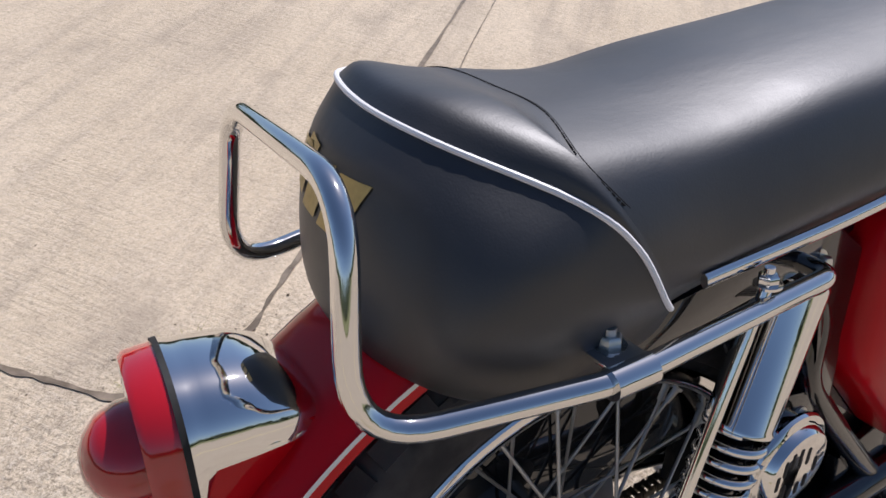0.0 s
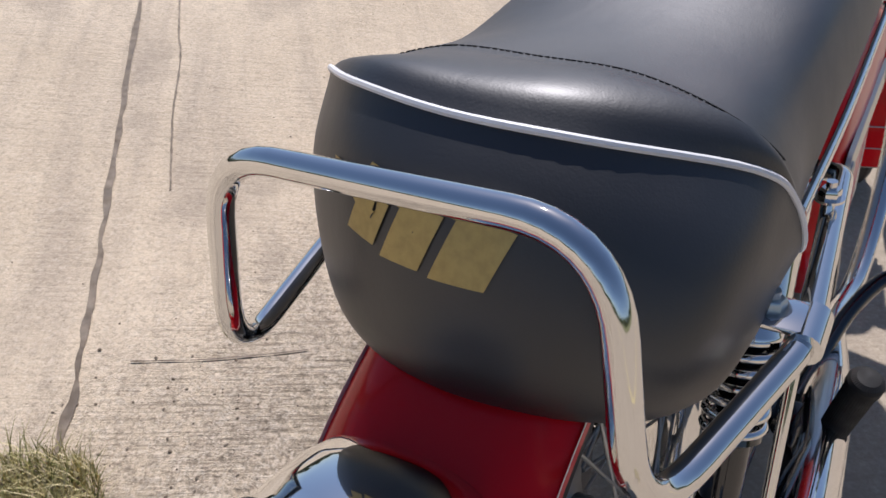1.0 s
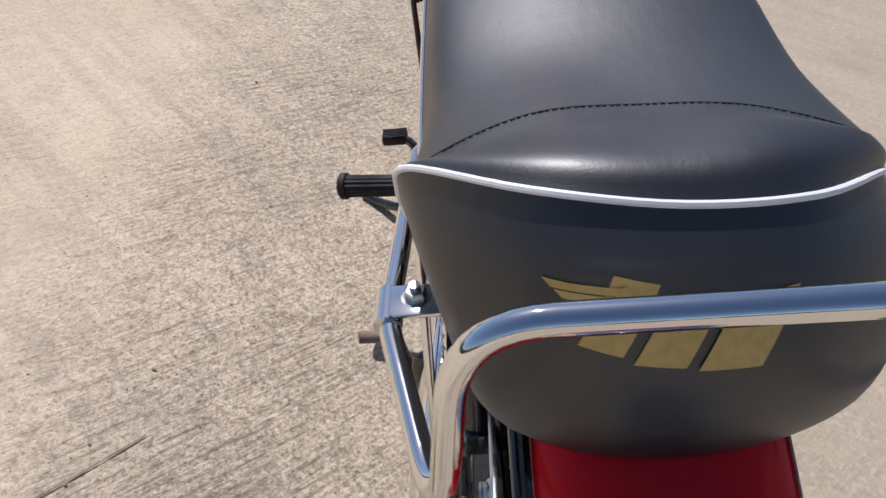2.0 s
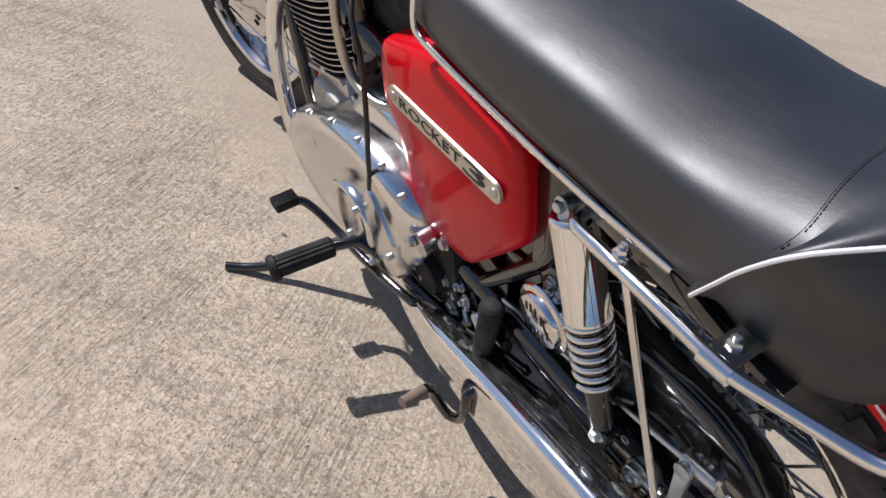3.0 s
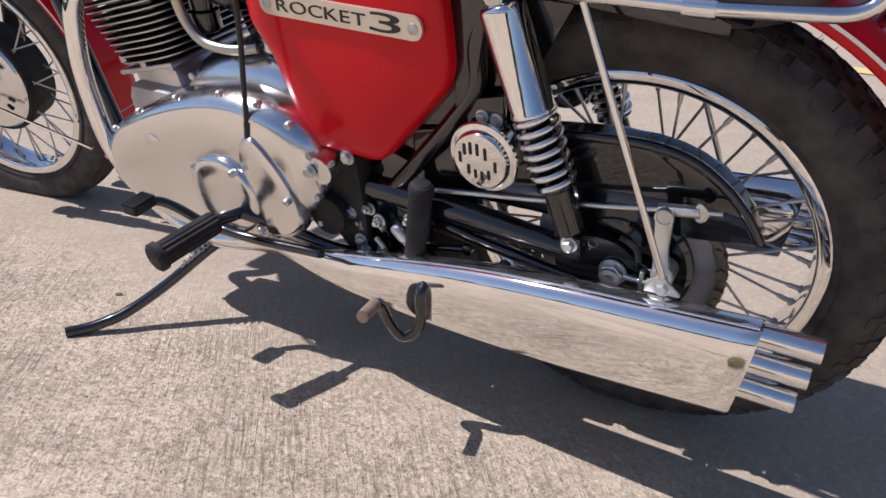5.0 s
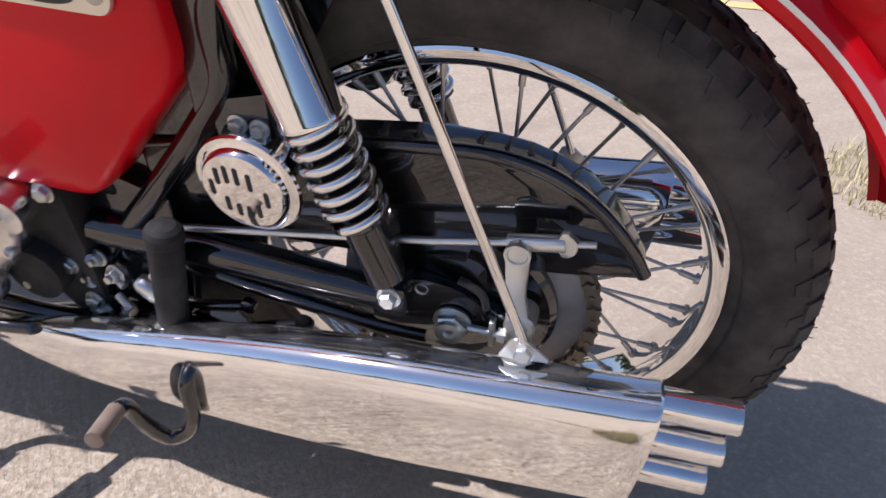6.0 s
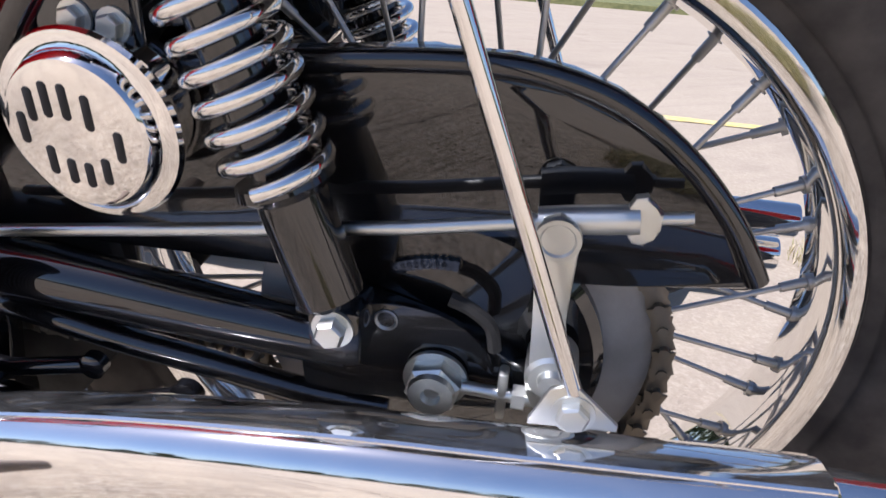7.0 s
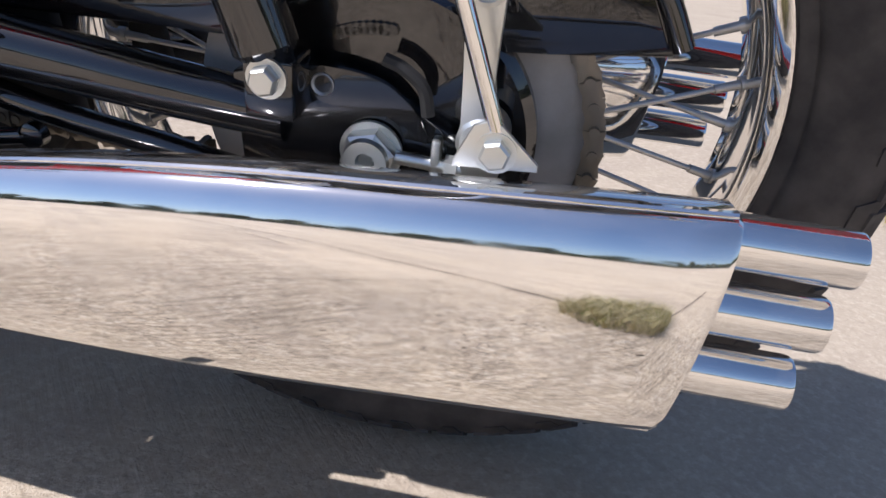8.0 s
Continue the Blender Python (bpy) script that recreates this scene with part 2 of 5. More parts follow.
def smooth_line(pts, steps=8, closed=False):
    """A Catmull-Rom line through the points."""
    p = [Vector(q) for q in pts]
    n = len(p)
    out = []
    for i in range(n if closed else n - 1):
        a = p[(i - 1) % n] if closed or i else p[0] * 2 - p[1]
        b, c = p[i], p[(i + 1) % n]
        d = p[(i + 2) % n] if closed or i + 2 < n else c * 2 - b
        for k in range(steps):
            t = k / steps
            out.append(0.5 * ((2 * b) + (c - a) * t + (2 * a - 5 * b + 4 * c - d) * t * t + (3 * b - a - 3 * c + d) * t ** 3))
    if not closed:
        out.append(p[-1])
    return out


def bend_line(pts, radius, steps=7):
    """Straight runs joined by round bends."""
    p = [Vector(q) for q in pts]
    r = radius if isinstance(radius, (list, tuple)) else [radius] * len(p)
    out = [p[0]]
    for i in range(1, len(p) - 1):
        a, b = (p[i - 1] - p[i]), (p[i + 1] - p[i])
        la, lb = a.length, b.length
        a, b = a.normalized(), b.normalized()
        half = a.angle(b) / 2
        cut = min(r[i] / max(math.tan(half), 1e-3), la * 0.48, lb * 0.48)
        s, e = p[i] + a * cut, p[i] + b * cut
        for k in range(steps + 1):
            t = k / steps
            out.append((1 - t) ** 2 * s + 2 * t * (1 - t) * p[i] + t * t * e)
    out.append(p[-1])
    return out


def tube(bm, line, radius, segs=12, closed=False, caps=True, squash=None):
    """A round bar along a line; radius may be a list."""
    line = [Vector(q) for q in line]
    n = len(line)
    rad = radius if isinstance(radius, (list, tuple)) else [radius] * n
    way = []
    for i in range(n):
        a = line[i - 1] if i or closed else line[i]
        b = line[(i + 1) % n] if i + 1 < n or closed else line[i]
        way.append((b - a).normalized())
    side = way[0].orthogonal().normalized()
    rings = []
    for i in range(n):
        side = (side - way[i] * side.dot(way[i])).normalized()
        up = way[i].cross(side)
        ring = []
        for k in range(segs):
            a = 2 * math.pi * k / segs
            o = side * math.cos(a) * rad[i] + up * math.sin(a) * rad[i]
            if squash:
                ax, f = Vector(squash[0]), squash[1]
                o = o - ax * o.dot(ax) * (1 - f)
            ring.append(bm.verts.new(line[i] + o))
        rings.append(ring)
    for i in range(n if closed else n - 1):
        a, b = rings[i], rings[(i + 1) % n]
        for k in range(segs):
            bm.faces.new((a[k], a[(k + 1) % segs], b[(k + 1) % segs], b[k]))
    if caps and not closed:
        bm.faces.new(rings[0][::-1])
        bm.faces.new(rings[-1])
    return bm


def lathe(bm, profile, origin=(0, 0, 0), axis=(0, 1, 0), segs=64, closed=False, around=None):
    """Turns (along, radius) points about an axis."""
    o, ax = Vector(origin), Vector(axis).normalized()
    s = Vector(around) if around else ax.orthogonal().normalized()
    t = ax.cross(s)
    rings = []
    for k in range(segs):
        a = 2 * math.pi * k / segs
        d = s * math.cos(a) + t * math.sin(a)
        rings.append([bm.verts.new(o + ax * x + d * max(r, 0.0)) if r > 1e-6 else None for x, r in profile])
    poles = [bm.verts.new(o + ax * x) if r <= 1e-6 else None for x, r in profile]
    n = len(profile)
    for k in range(segs):
        a, b = rings[k], rings[(k + 1) % segs]
        for i in range(n if closed else n - 1):
            j = (i + 1) % n
            q = [a[i] or poles[i], a[j] or poles[j], b[j] or poles[j], b[i] or poles[i]]
            q = [v for m, v in enumerate(q) if v not in q[:m]]
            if len(q) > 2:
                bm.faces.new(q)
    return bm


def box(bm, centre, size, bevel=0.0, turn=None, segs=2):
    r = bmesh.ops.create_cube(bm, size=1.0)
    v = r["verts"]
    bmesh.ops.scale(bm, vec=size, verts=v)
    if bevel:
        ed = list({e for q in v for e in q.link_edges})
        r = bmesh.ops.bevel(bm, geom=ed, offset=bevel, segments=segs, affect="EDGES", profile=0.5)
        v = list({q for f in r["faces"] for q in f.verts} | {q for q in v if q.is_valid})
        v = list(island(v[0]))
    if turn is not None:
        bmesh.ops.rotate(bm, verts=v, cent=(0, 0, 0), matrix=turn)
    bmesh.ops.translate(bm, verts=v, vec=centre)
    return bm


def island(v):
    seen, todo = {v}, [v]
    while todo:
        for e in todo.pop().link_edges:
            for q in e.verts:
                if q not in seen:
                    seen.add(q)
                    todo.append(q)
    return seen


def plate(bm, outline, near, far, bevel=0.0, segs=2):
    """A slab with an outline in (x, z), from y = near to y = far."""
    a = [bm.verts.new((x, near, z)) for x, z in outline]
    b = [bm.verts.new((x, far, z)) for x, z in outline]
    n = len(a)
    f = [bm.faces.new(a), bm.faces.new(b[::-1])]
    for i in range(n):
        f.append(bm.faces.new((a[i], b[i], b[(i + 1) % n], a[(i + 1) % n])))
    if bevel:
        ed = [e for q in f[:2] for e in q.edges]
        bmesh.ops.bevel(bm, geom=list(set(ed)), offset=bevel, segments=segs, affect="EDGES", profile=0.5)
    return bm


def loft(bm, rows, close_rows=False, cap=True):
    """Joins rows of points, all of one length, into a skin."""
    v = [[bm.verts.new(p) for p in row] for row in rows]
    n = len(v[0])
    for a, b in zip(v, v[1:]):
        for k in range(n if close_rows else n - 1):
            bm.faces.new((a[k], a[(k + 1) % n], b[(k + 1) % n], b[k]))
    if cap and close_rows:
        bm.faces.new(v[0][::-1])
        bm.faces.new(v[-1])
    return bm


def bolt(bm, at, axis=(0, 1, 0), r=0.008, h=0.006, washer=True, stud=0.0):
    """A hexagon head on a washer."""
    ax = Vector(axis).normalized()
    p = Vector(at)
    if washer:
        lathe(bm, [(0, 0), (0, r * 1.35), (h * 0.25, r * 1.35), (h * 0.25, 0)], p, ax, 20)
    lathe(bm, [(h * 0.25, 0), (h * 0.25, r), (h * 0.95, r), (h * 1.15, r * 0.82), (h * 1.15, 0)], p, ax, 6)
    if stud:
        lathe(bm, [(h, 0), (h, r * 0.5), (h + stud, r * 0.5), (h + stud, 0)], p, ax, 12)
    return bm


def new_bm():
    return bmesh.new()


def mirror(p):
    return (p[0], -p[1], p[2])


# ---------------------------------------------------------------- ground
APRON, FALL, KINK = math.tan(radians(8.0)), math.tan(radians(2.2)), 0.198


def ground_z(y):
    """The drive falls towards the bike and meets the road's edge beneath it."""
    t = y - KINK
    k = 0.16
    up = 0.5 * (t + math.sqrt(t * t + k * k)) - 0.5 * k * 0.35
    down = 0.5 * (-t + math.sqrt(t * t + k * k)) - 0.5 * k * 0.35
    far_up = max(0.0, y - 4.0)
    return KINK * APRON + up * APRON - 0.85 * far_up * APRON + down * FALL - max(0.0, -y - 30) * FALL * 0.9


def steps_along(lo, hi, fine_lo, fine_hi, fine, grow=1.25):
    a, s, out = fine_lo, fine, []
    while a > lo:
        s *= grow
        a -= s
        out.append(max(a, lo))
    out = out[::-1]
    k = round((fine_hi - fine_lo) / fine)
    out += [fine_lo + i * fine for i in range(k + 1)]
    a, s = fine_hi, fine
    while a < hi:
        s *= grow
        a += s
        out.append(min(a, hi))
    return out


def build_ground():
    bm = new_bm()
    xs = steps_along(-900, 900, -1.2, 2.4, 0.05)
    ys = steps_along(-900, 900, -3.2, 2.4, 0.05)
    rows = []
    for x in xs:
        row = []
        for y in ys:
            d = 0.0
            if -1.5 < x < 2.6 and -2 < y < 2.6:
                d = 0.004 * (noise.noise((x * 1.7, y * 1.7, 0)) + 0.5 * noise.noise((x * 5, y * 5, 3)))
            row.append((x, y, ground_z(y) + d))
        rows.append(row)
    loft(bm, rows)
    return tagged(finish("ground", bm, CONCRETE, 80), "weathered sunlit concrete driveway apron with broom marks and stains", "ground", kind="structure")


ground = build_ground()


def strip(name, pts, width, mat, label, lift=0.003, jitter=0.0):
    """A thin ragged strip that follows the ground."""
    bm = new_bm()
    line = smooth_line([(x, y, 0) for x, y in pts], 14)
    prev = None
    for i, p in enumerate(line):
        a = line[max(i - 1, 0)]
        b = line[min(i + 1, len(line) - 1)]
        n = Vector((-(b - a).y, (b - a).x, 0)).normalized()
        w = width * (1 + jitter * noise.noise((p.x * 30, p.y * 30, 1)))
        o = n * jitter * width * 0.6 * noise.noise((p.x * 18, p.y * 18, 5))
        q = [p + o + n * w / 2, p + o - n * w / 2]
        v = [bm.verts.new((c.x, c.y, ground_z(c.y) + lift + 0.004 * (noise.noise((c.x * 1.7, c.y * 1.7, 0)) + 0.5 * noise.noise((c.x * 5, c.y * 5, 3))))) for c in q]
        if prev:
            bm.faces.new((prev[0], prev[1], v[1], v[0]))
        prev = v
    return tagged(finish(name, bm, mat), label, "ground mark", kind="structure")


def turned(x, y):
    """From the drive's own plane into the world."""
    return (x, y * math.cos(radians(8)))


strip("expansion_joint", [turned(-0.157, 0.737), turned(0.004, 0.888), turned(0.268, 1.163), turned(0.96, 1.88), turned(2.4, 3.35)], 0.012, JOINT, "dark dirt-filled joint between two concrete slabs", jitter=0.9)
strip("form_line", [turned(0.387, 1.106), turned(0.59, 1.325), turned(0.80, 1.53), turned(1.06, 1.82), turned(2.4, 3.2)], 0.005, JOINT, "faint old form line in the concrete", jitter=0.6)
strip("ground_crack", [turned(-0.70, 1.05), turned(-0.53, 0.879), turned(-0.447, 0.799), turned(-0.373, 0.731), turned(-0.26, 0.70), turned(-0.157, 0.737)], 0.012, JOINT, "ragged crack along the broken slab edge", jitter=0.9)
strip("ground_crack", [turned(0.02, 0.79), turned(0.09, 0.71), turned(0.16, 0.64), turned(0.235, 0.572)], 0.003, JOINT, "fine hairline crack in the concrete", jitter=0.9)

# ---------------------------------------------------------------- motorcycle
AXLE = 0.342
bike = new("motorcycle")
bike.empty_display_size = 0.2
tagged(bike, "red and black classic motorcycle with chrome fittings on its side stand", "motorcycle")
H = 0.376
bike.matrix_world = Matrix.Translation((0, -H * math.sin(radians(8)), H * math.cos(radians(8)))) @ pose(0, 0, 0, -10) @ Matrix.Translation((0, 0, -AXLE))


def bpart(name, bm, mat, parent=None, label="", angle=38):
    """A part of the bike, built in a frame whose origin is the rear axle."""
    ob = part(name, bm, mat, parent or bike, label, angle)
    if parent is None or parent is bike:
        ob.location = (0, 0, AXLE)
    return ob


def bgroup(name, label=""):
    ob = group(name, bike, label)
    ob.location = (0, 0, AXLE)
    return ob


def rounded_shape(outline, steps=4):
    """A smooth closed outline in (x, z) through the points."""
    return [(p.x, p.z) for p in smooth_line([(x, 0, z) for x, z in outline], steps, True)]


# ---- wheels
def build_wheel(name, centre, tyre_r, tyre_w, label, turn=0.0, lean=0.0, blocks=True):
    wheel = bgroup(name, label)
    wheel.location = Vector(centre) + Vector((0, 0, AXLE))
    wheel.rotation_euler = (lean, 0, turn)
    hw = tyre_w / 2
    bm = new_bm()
    high = tyre_r - 0.256
    side = [(0.0340, 0.2540), (0.0362, 0.2590), (0.0385, 0.2625), (0.0400, 0.2672), (0.0412, 0.2690), (hw * 0.84, 0.2715), (hw * 0.965, 0.256 + high * 0.34), (hw, 0.256 + high * 0.52),
            (hw * 0.985, 0.256 + high * 0.66), (hw * 0.90, 0.256 + high * 0.79), (hw * 0.72, 0.256 + high * 0.905), (hw * 0.45, 0.256 + high * 0.975), (0.0, tyre_r)]
    half = [(p.x, p.z) for p in smooth_line([(y, 0, r) for y, r in side], 3)]
    prof = [(-y, r) for y, r in half] + half[::-1][1:]
    lathe(bm, prof, segs=96)
    part("tyre", bm, RUBBER, wheel, "black rubber tyre with scuffed sidewall")
    # moulded shoulder grooves of the sidewall
    if blocks:
        bm = new_bm()
        for k in range(44):
            for sg in (-1, 1):
                a = 2 * math.pi * (k + (0.5 if sg > 0 else 0)) / 44
                m = Matrix.Rotation(a, 3, "Y")
                pr = [Vector((0, sg * (hw * q + 0.0018), 0.256 + high * t)) for q, t in ((0.985, 0.64), (0.94, 0.74), (0.85, 0.84))]
                wide = 0.010 + 0.003 * math.sin(k * 2.4)
                top = [m @ (p + Vector((-wide, 0, 0))) for p in pr] + [m @ (p + Vector((wide * 0.45 + 0.004 * i, 0, 0))) for i, p in enumerate(pr)]
                low = [p - m @ Vector((0, sg * 0.004, 0.001)) for p in top]
                vs = [bm.verts.new(p) for p in top + low]
                bm.faces.new((vs[0], vs[1], vs[4], vs[3]))
                bm.faces.new((vs[1], vs[2], vs[5], vs[4]))
                ring = (0, 1, 2, 5, 4, 3)
                for p, q in zip(ring, ring[1:] + ring[:1]):
                    bm.faces.new((vs[p], vs[q], vs[q + 6], vs[p + 6]))
        tagged(part("shoulder_block", bm, RUBBER, wheel, "moulded shoulder blocks"), kind="stuff")
    # tread: staggered blocks on the rear, plain ribs on the front
    bm = new_bm()
    if blocks:
        n = 60
        for k in range(n):
            for row, (y, wy, off) in enumerate(((-0.0455, 0.021, 0.5), (-0.0275, 0.017, 0.0), (-0.0085, 0.016, 0.5), (0.0085, 0.016, 0.0), (0.0275, 0.017, 0.5), (0.0455, 0.021, 0.0))):
                a = 2 * math.pi * (k + off) / n
                r = next(q0[1] + (q1[1] - q0[1]) * (abs(y) - q0[0]) / (q1[0] - q0[0]) for q0, q1 in zip(half[::-1], half[::-1][1:]) if q0[0] <= abs(y) <= q1[0])
                tilt = -math.copysign((0.85, 0.36, 0.08, 0.08, 0.36, 0.85)[row], y)
                m = Matrix.Rotation(a, 3, "Y") @ Matrix.Rotation(tilt, 3, "X")
                lo = [Vector((sx * 0.0132, sy * wy / 2, -0.004)) for sx, sy in ((-1, -1), (1, -1), (1, 1), (-1, 1))]
                hi = [Vector((sx * 0.0120, sy * wy / 2 * 0.92, 0.0024)) for sx, sy in ((-1, -1), (1, -1), (1, 1), (-1, 1))]
                c = Matrix.Rotation(a, 3, "Y") @ Vector((0, y, r))
                v = [bm.verts.new(c + m @ q) for q in lo + hi]
                bm.faces.new(v[4:8])
                for i in range(4):
                    bm.faces.new((v[i], v[(i + 1) % 4], v[4 + (i + 1) % 4], v[4 + i]))
    else:
        for y in (-0.024, -0.012, 0.0, 0.012, 0.024):
            r = tyre_r - 0.004 * (abs(y) / 0.024) ** 2
            lathe(bm, [(y - 0.0045, r - 0.003), (y - 0.004, r + 0.0012), (y + 0.004, r + 0.0012), (y + 0.0045, r - 0.003)], segs=96)
    tagged(part("tread", bm, RUBBER, wheel, "worn tread"), kind="stuff")
    if blocks:
        bm = new_bm()
        rnd = random.Random(5)
        for k in range(230):
            a, y = rnd.uniform(0, 2 * math.pi), rnd.choice((-0.034, -0.02, 0.0, 0.02, 0.034)) + rnd.uniform(-0.004, 0.004)
            r = tyre_r + 0.002 - 4.2 * y * y
            m = Matrix.Rotation(a, 3, "Y")
            tip = Vector((rnd.uniform(-0.003, 0.003), rnd.uniform(-0.002, 0.002), rnd.uniform(0.003, 0.007)))
            tube(bm, [m @ Vector((0, y, r - 0.004)), m @ (Vector((0, y, r)) + tip)], 0.00045, 4)
        tagged(part("moulding_hairs", bm, RUBBER, wheel, "fine rubber hairs of a new tyre"), kind="stuff")
    bm = new_bm()
    wall = [(0.0300, 0.2555), (0.0345, 0.2590), (0.0375, 0.2585), (0.0388, 0.2560), (0.0386, 0.2500), (0.0376, 0.2448), (0.0362, 0.2416), (0.0342, 0.2398), (0.0310, 0.2388), (0.0260, 0.2372), (0.0195, 0.2345), (0.0140, 0.2335)]
    bed = [(0.0140, 0.2362), (0.0200, 0.2395), (0.0270, 0.2450)]
    rim = wall + [(-y, r) for y, r in wall[::-1]] + [(-y, r) for y, r in bed[::-1]] + bed
    lathe(bm, rim, segs=96, closed=True)
    part("rim", bm, CHROME, wheel, "chromed steel rim", 25)
    return wheel


def add_spokes(wheel, flange_r, flange_y, n=40):
    for k in range(n):
        s = 1 if k % 2 else -1
        a = 2 * math.pi * k / n
        lean = (0.42 if (k // 2) % 2 else -0.42)
        bm = new_bm()
        p0 = Vector((math.cos(a + lean) * flange_r, s * flange_y, math.sin(a + lean) * flange_r))
        p1 = Vector((math.cos(a) * 0.2340, s * 0.006, math.sin(a) * 0.2340))
        tube(bm, [p0, p1], 0.0021, 6)
        d = (p1 - p0).normalized()
        tube(bm, [p1 - d * 0.020, p1 - d * 0.003, p1 - d * 0.003, p1 + d * 0.001], [0.0034, 0.0036, 0.0060, 0.0060], 8)
        part("spoke", bm, BRUSHED, wheel, angle=70)


rear = build_wheel("rear_wheel", (-0.001, -0.008, 0.006), 0.346, 0.112, "spoked rear wheel with chrome rim and block-tread tyre", 0.0, -0.05)
add_spokes(rear, 0.062, 0.040)
bm = new_bm()
lathe(bm, [(-0.055, 0), (-0.055, 0.055), (-0.045, 0.066), (-0.035, 0.06), (-0.02, 0.035), (0.03, 0.035), (0.045, 0.062), (0.055, 0.085), (0.062, 0.085), (0.062, 0)], segs=48)
part("hub", bm, CAST, rear, "cast alloy hub")
bm = new_bm()
lathe(bm, [(0.060, 0.05), (0.060, 0.128), (0.066, 0.131), (0.074, 0.129), (0.077, 0.122), (0.078, 0.05)], segs=72)
part("brake_drum", bm, DRUM, rear, "grey cast iron brake drum with sprocket")
bm = new_bm()
lathe(bm, [(0.078, 0.0), (0.078, 0.099), (0.086, 0.099), (0.092, 0.093), (0.093, 0.03), (0.098, 0.022), (0.098, 0)], segs=64)
for k in range(9):
    a = 1.15 + 0.06 * k
    lathe(bm, [(0.092, 0), (0.092, 0.004), (0.096, 0.004), (0.096, 0)], (math.cos(a) * 0.07, 0, math.sin(a) * 0.07), (0, 1, 0), 8)
part("brake_plate", bm, BLACK, rear, "gloss black brake backing plate")


def build_chain():
    grp = bgroup("drive_chain", "oily roller drive chain round the rear sprocket")
    r, y = 0.1355, 0.070
    n = 0
    pts = []
    for k in range(34):
        a = radians(120) + k * 0.0159 / r
        pts.append((Vector((math.cos(a) * r, y, math.sin(a) * r)), a + math.pi / 2))
    run0 = Vector((math.cos(radians(120)) * r, y, math.sin(radians(120)) * r))
    for k in range(1, 24):
        p = run0.lerp(Vector((0.52, y, 0.085)), k / 26)
        pts.append((p, math.atan2(0.085 - run0.z, 0.52 - run0.x)))
    a_end = radians(120) + 33 * 0.0159 / r
    low = Vector((math.cos(a_end) * r, y, math.sin(a_end) * r))
    for k in range(1, 34):
        p = low.lerp(Vector((0.52, y, -0.02)), k / 36)
        pts.append((p, math.atan2(-0.02 - low.z, 0.52 - low.x)))
    for i, (p, a) in enumerate(pts):
        bm = new_bm()
        d = Vector((math.cos(a), 0, math.sin(a)))
        w = 0.0055 if i % 2 else 0.0085
        for s in (-1, 1):
            tube(bm, [p + Vector((0, s * w - 0.001, 0)) - d * 0.0085, p + Vector((0, s * w - 0.001, 0)), p + Vector((0, s * w - 0.001, 0)) + d * 0.0085], [0.0075, 0.0056, 0.0075], 8, squash=((0, 1, 0), 0.18))
        lathe(bm, [(-0.010, 0), (-0.010, 0.0035), (0.010, 0.0035), (0.010, 0)], p + d * 0.008, (0, 1, 0), 8)
        part("link", bm, CHAIN, grp)


build_chain()


# ---- seat
def half_row(ctrl, skew=0.0, tilt=0.0, stand_side=None):
    """A row from one lower edge over the middle to the other, out of points of one half; sewn a little askew."""
    half = [Vector(p) for p in ctrl]
    ends = [Vector((p.x, -p.y, p.z)) for p in half] + half[::-1][1:]
    ends = [p + Vector((skew * p.y, 0, tilt * p.y)) for p in ends]
    if stand_side:
        ends[-len(stand_side):] = [Vector(p) for p in stand_side[::-1]]
    return smooth_line(ends, 6)


def seat_row(u, b, wb, t, drop=0.0):
    return half_row([(u, b - 0.012, wb), (u, b, wb + 0.022), (u, b - 0.008, wb + (t - wb) * 0.58), (u, b * 0.82, t - 0.021), (u, b * 0.44, t - 0.0045 - drop), (u, 0, t - drop)])


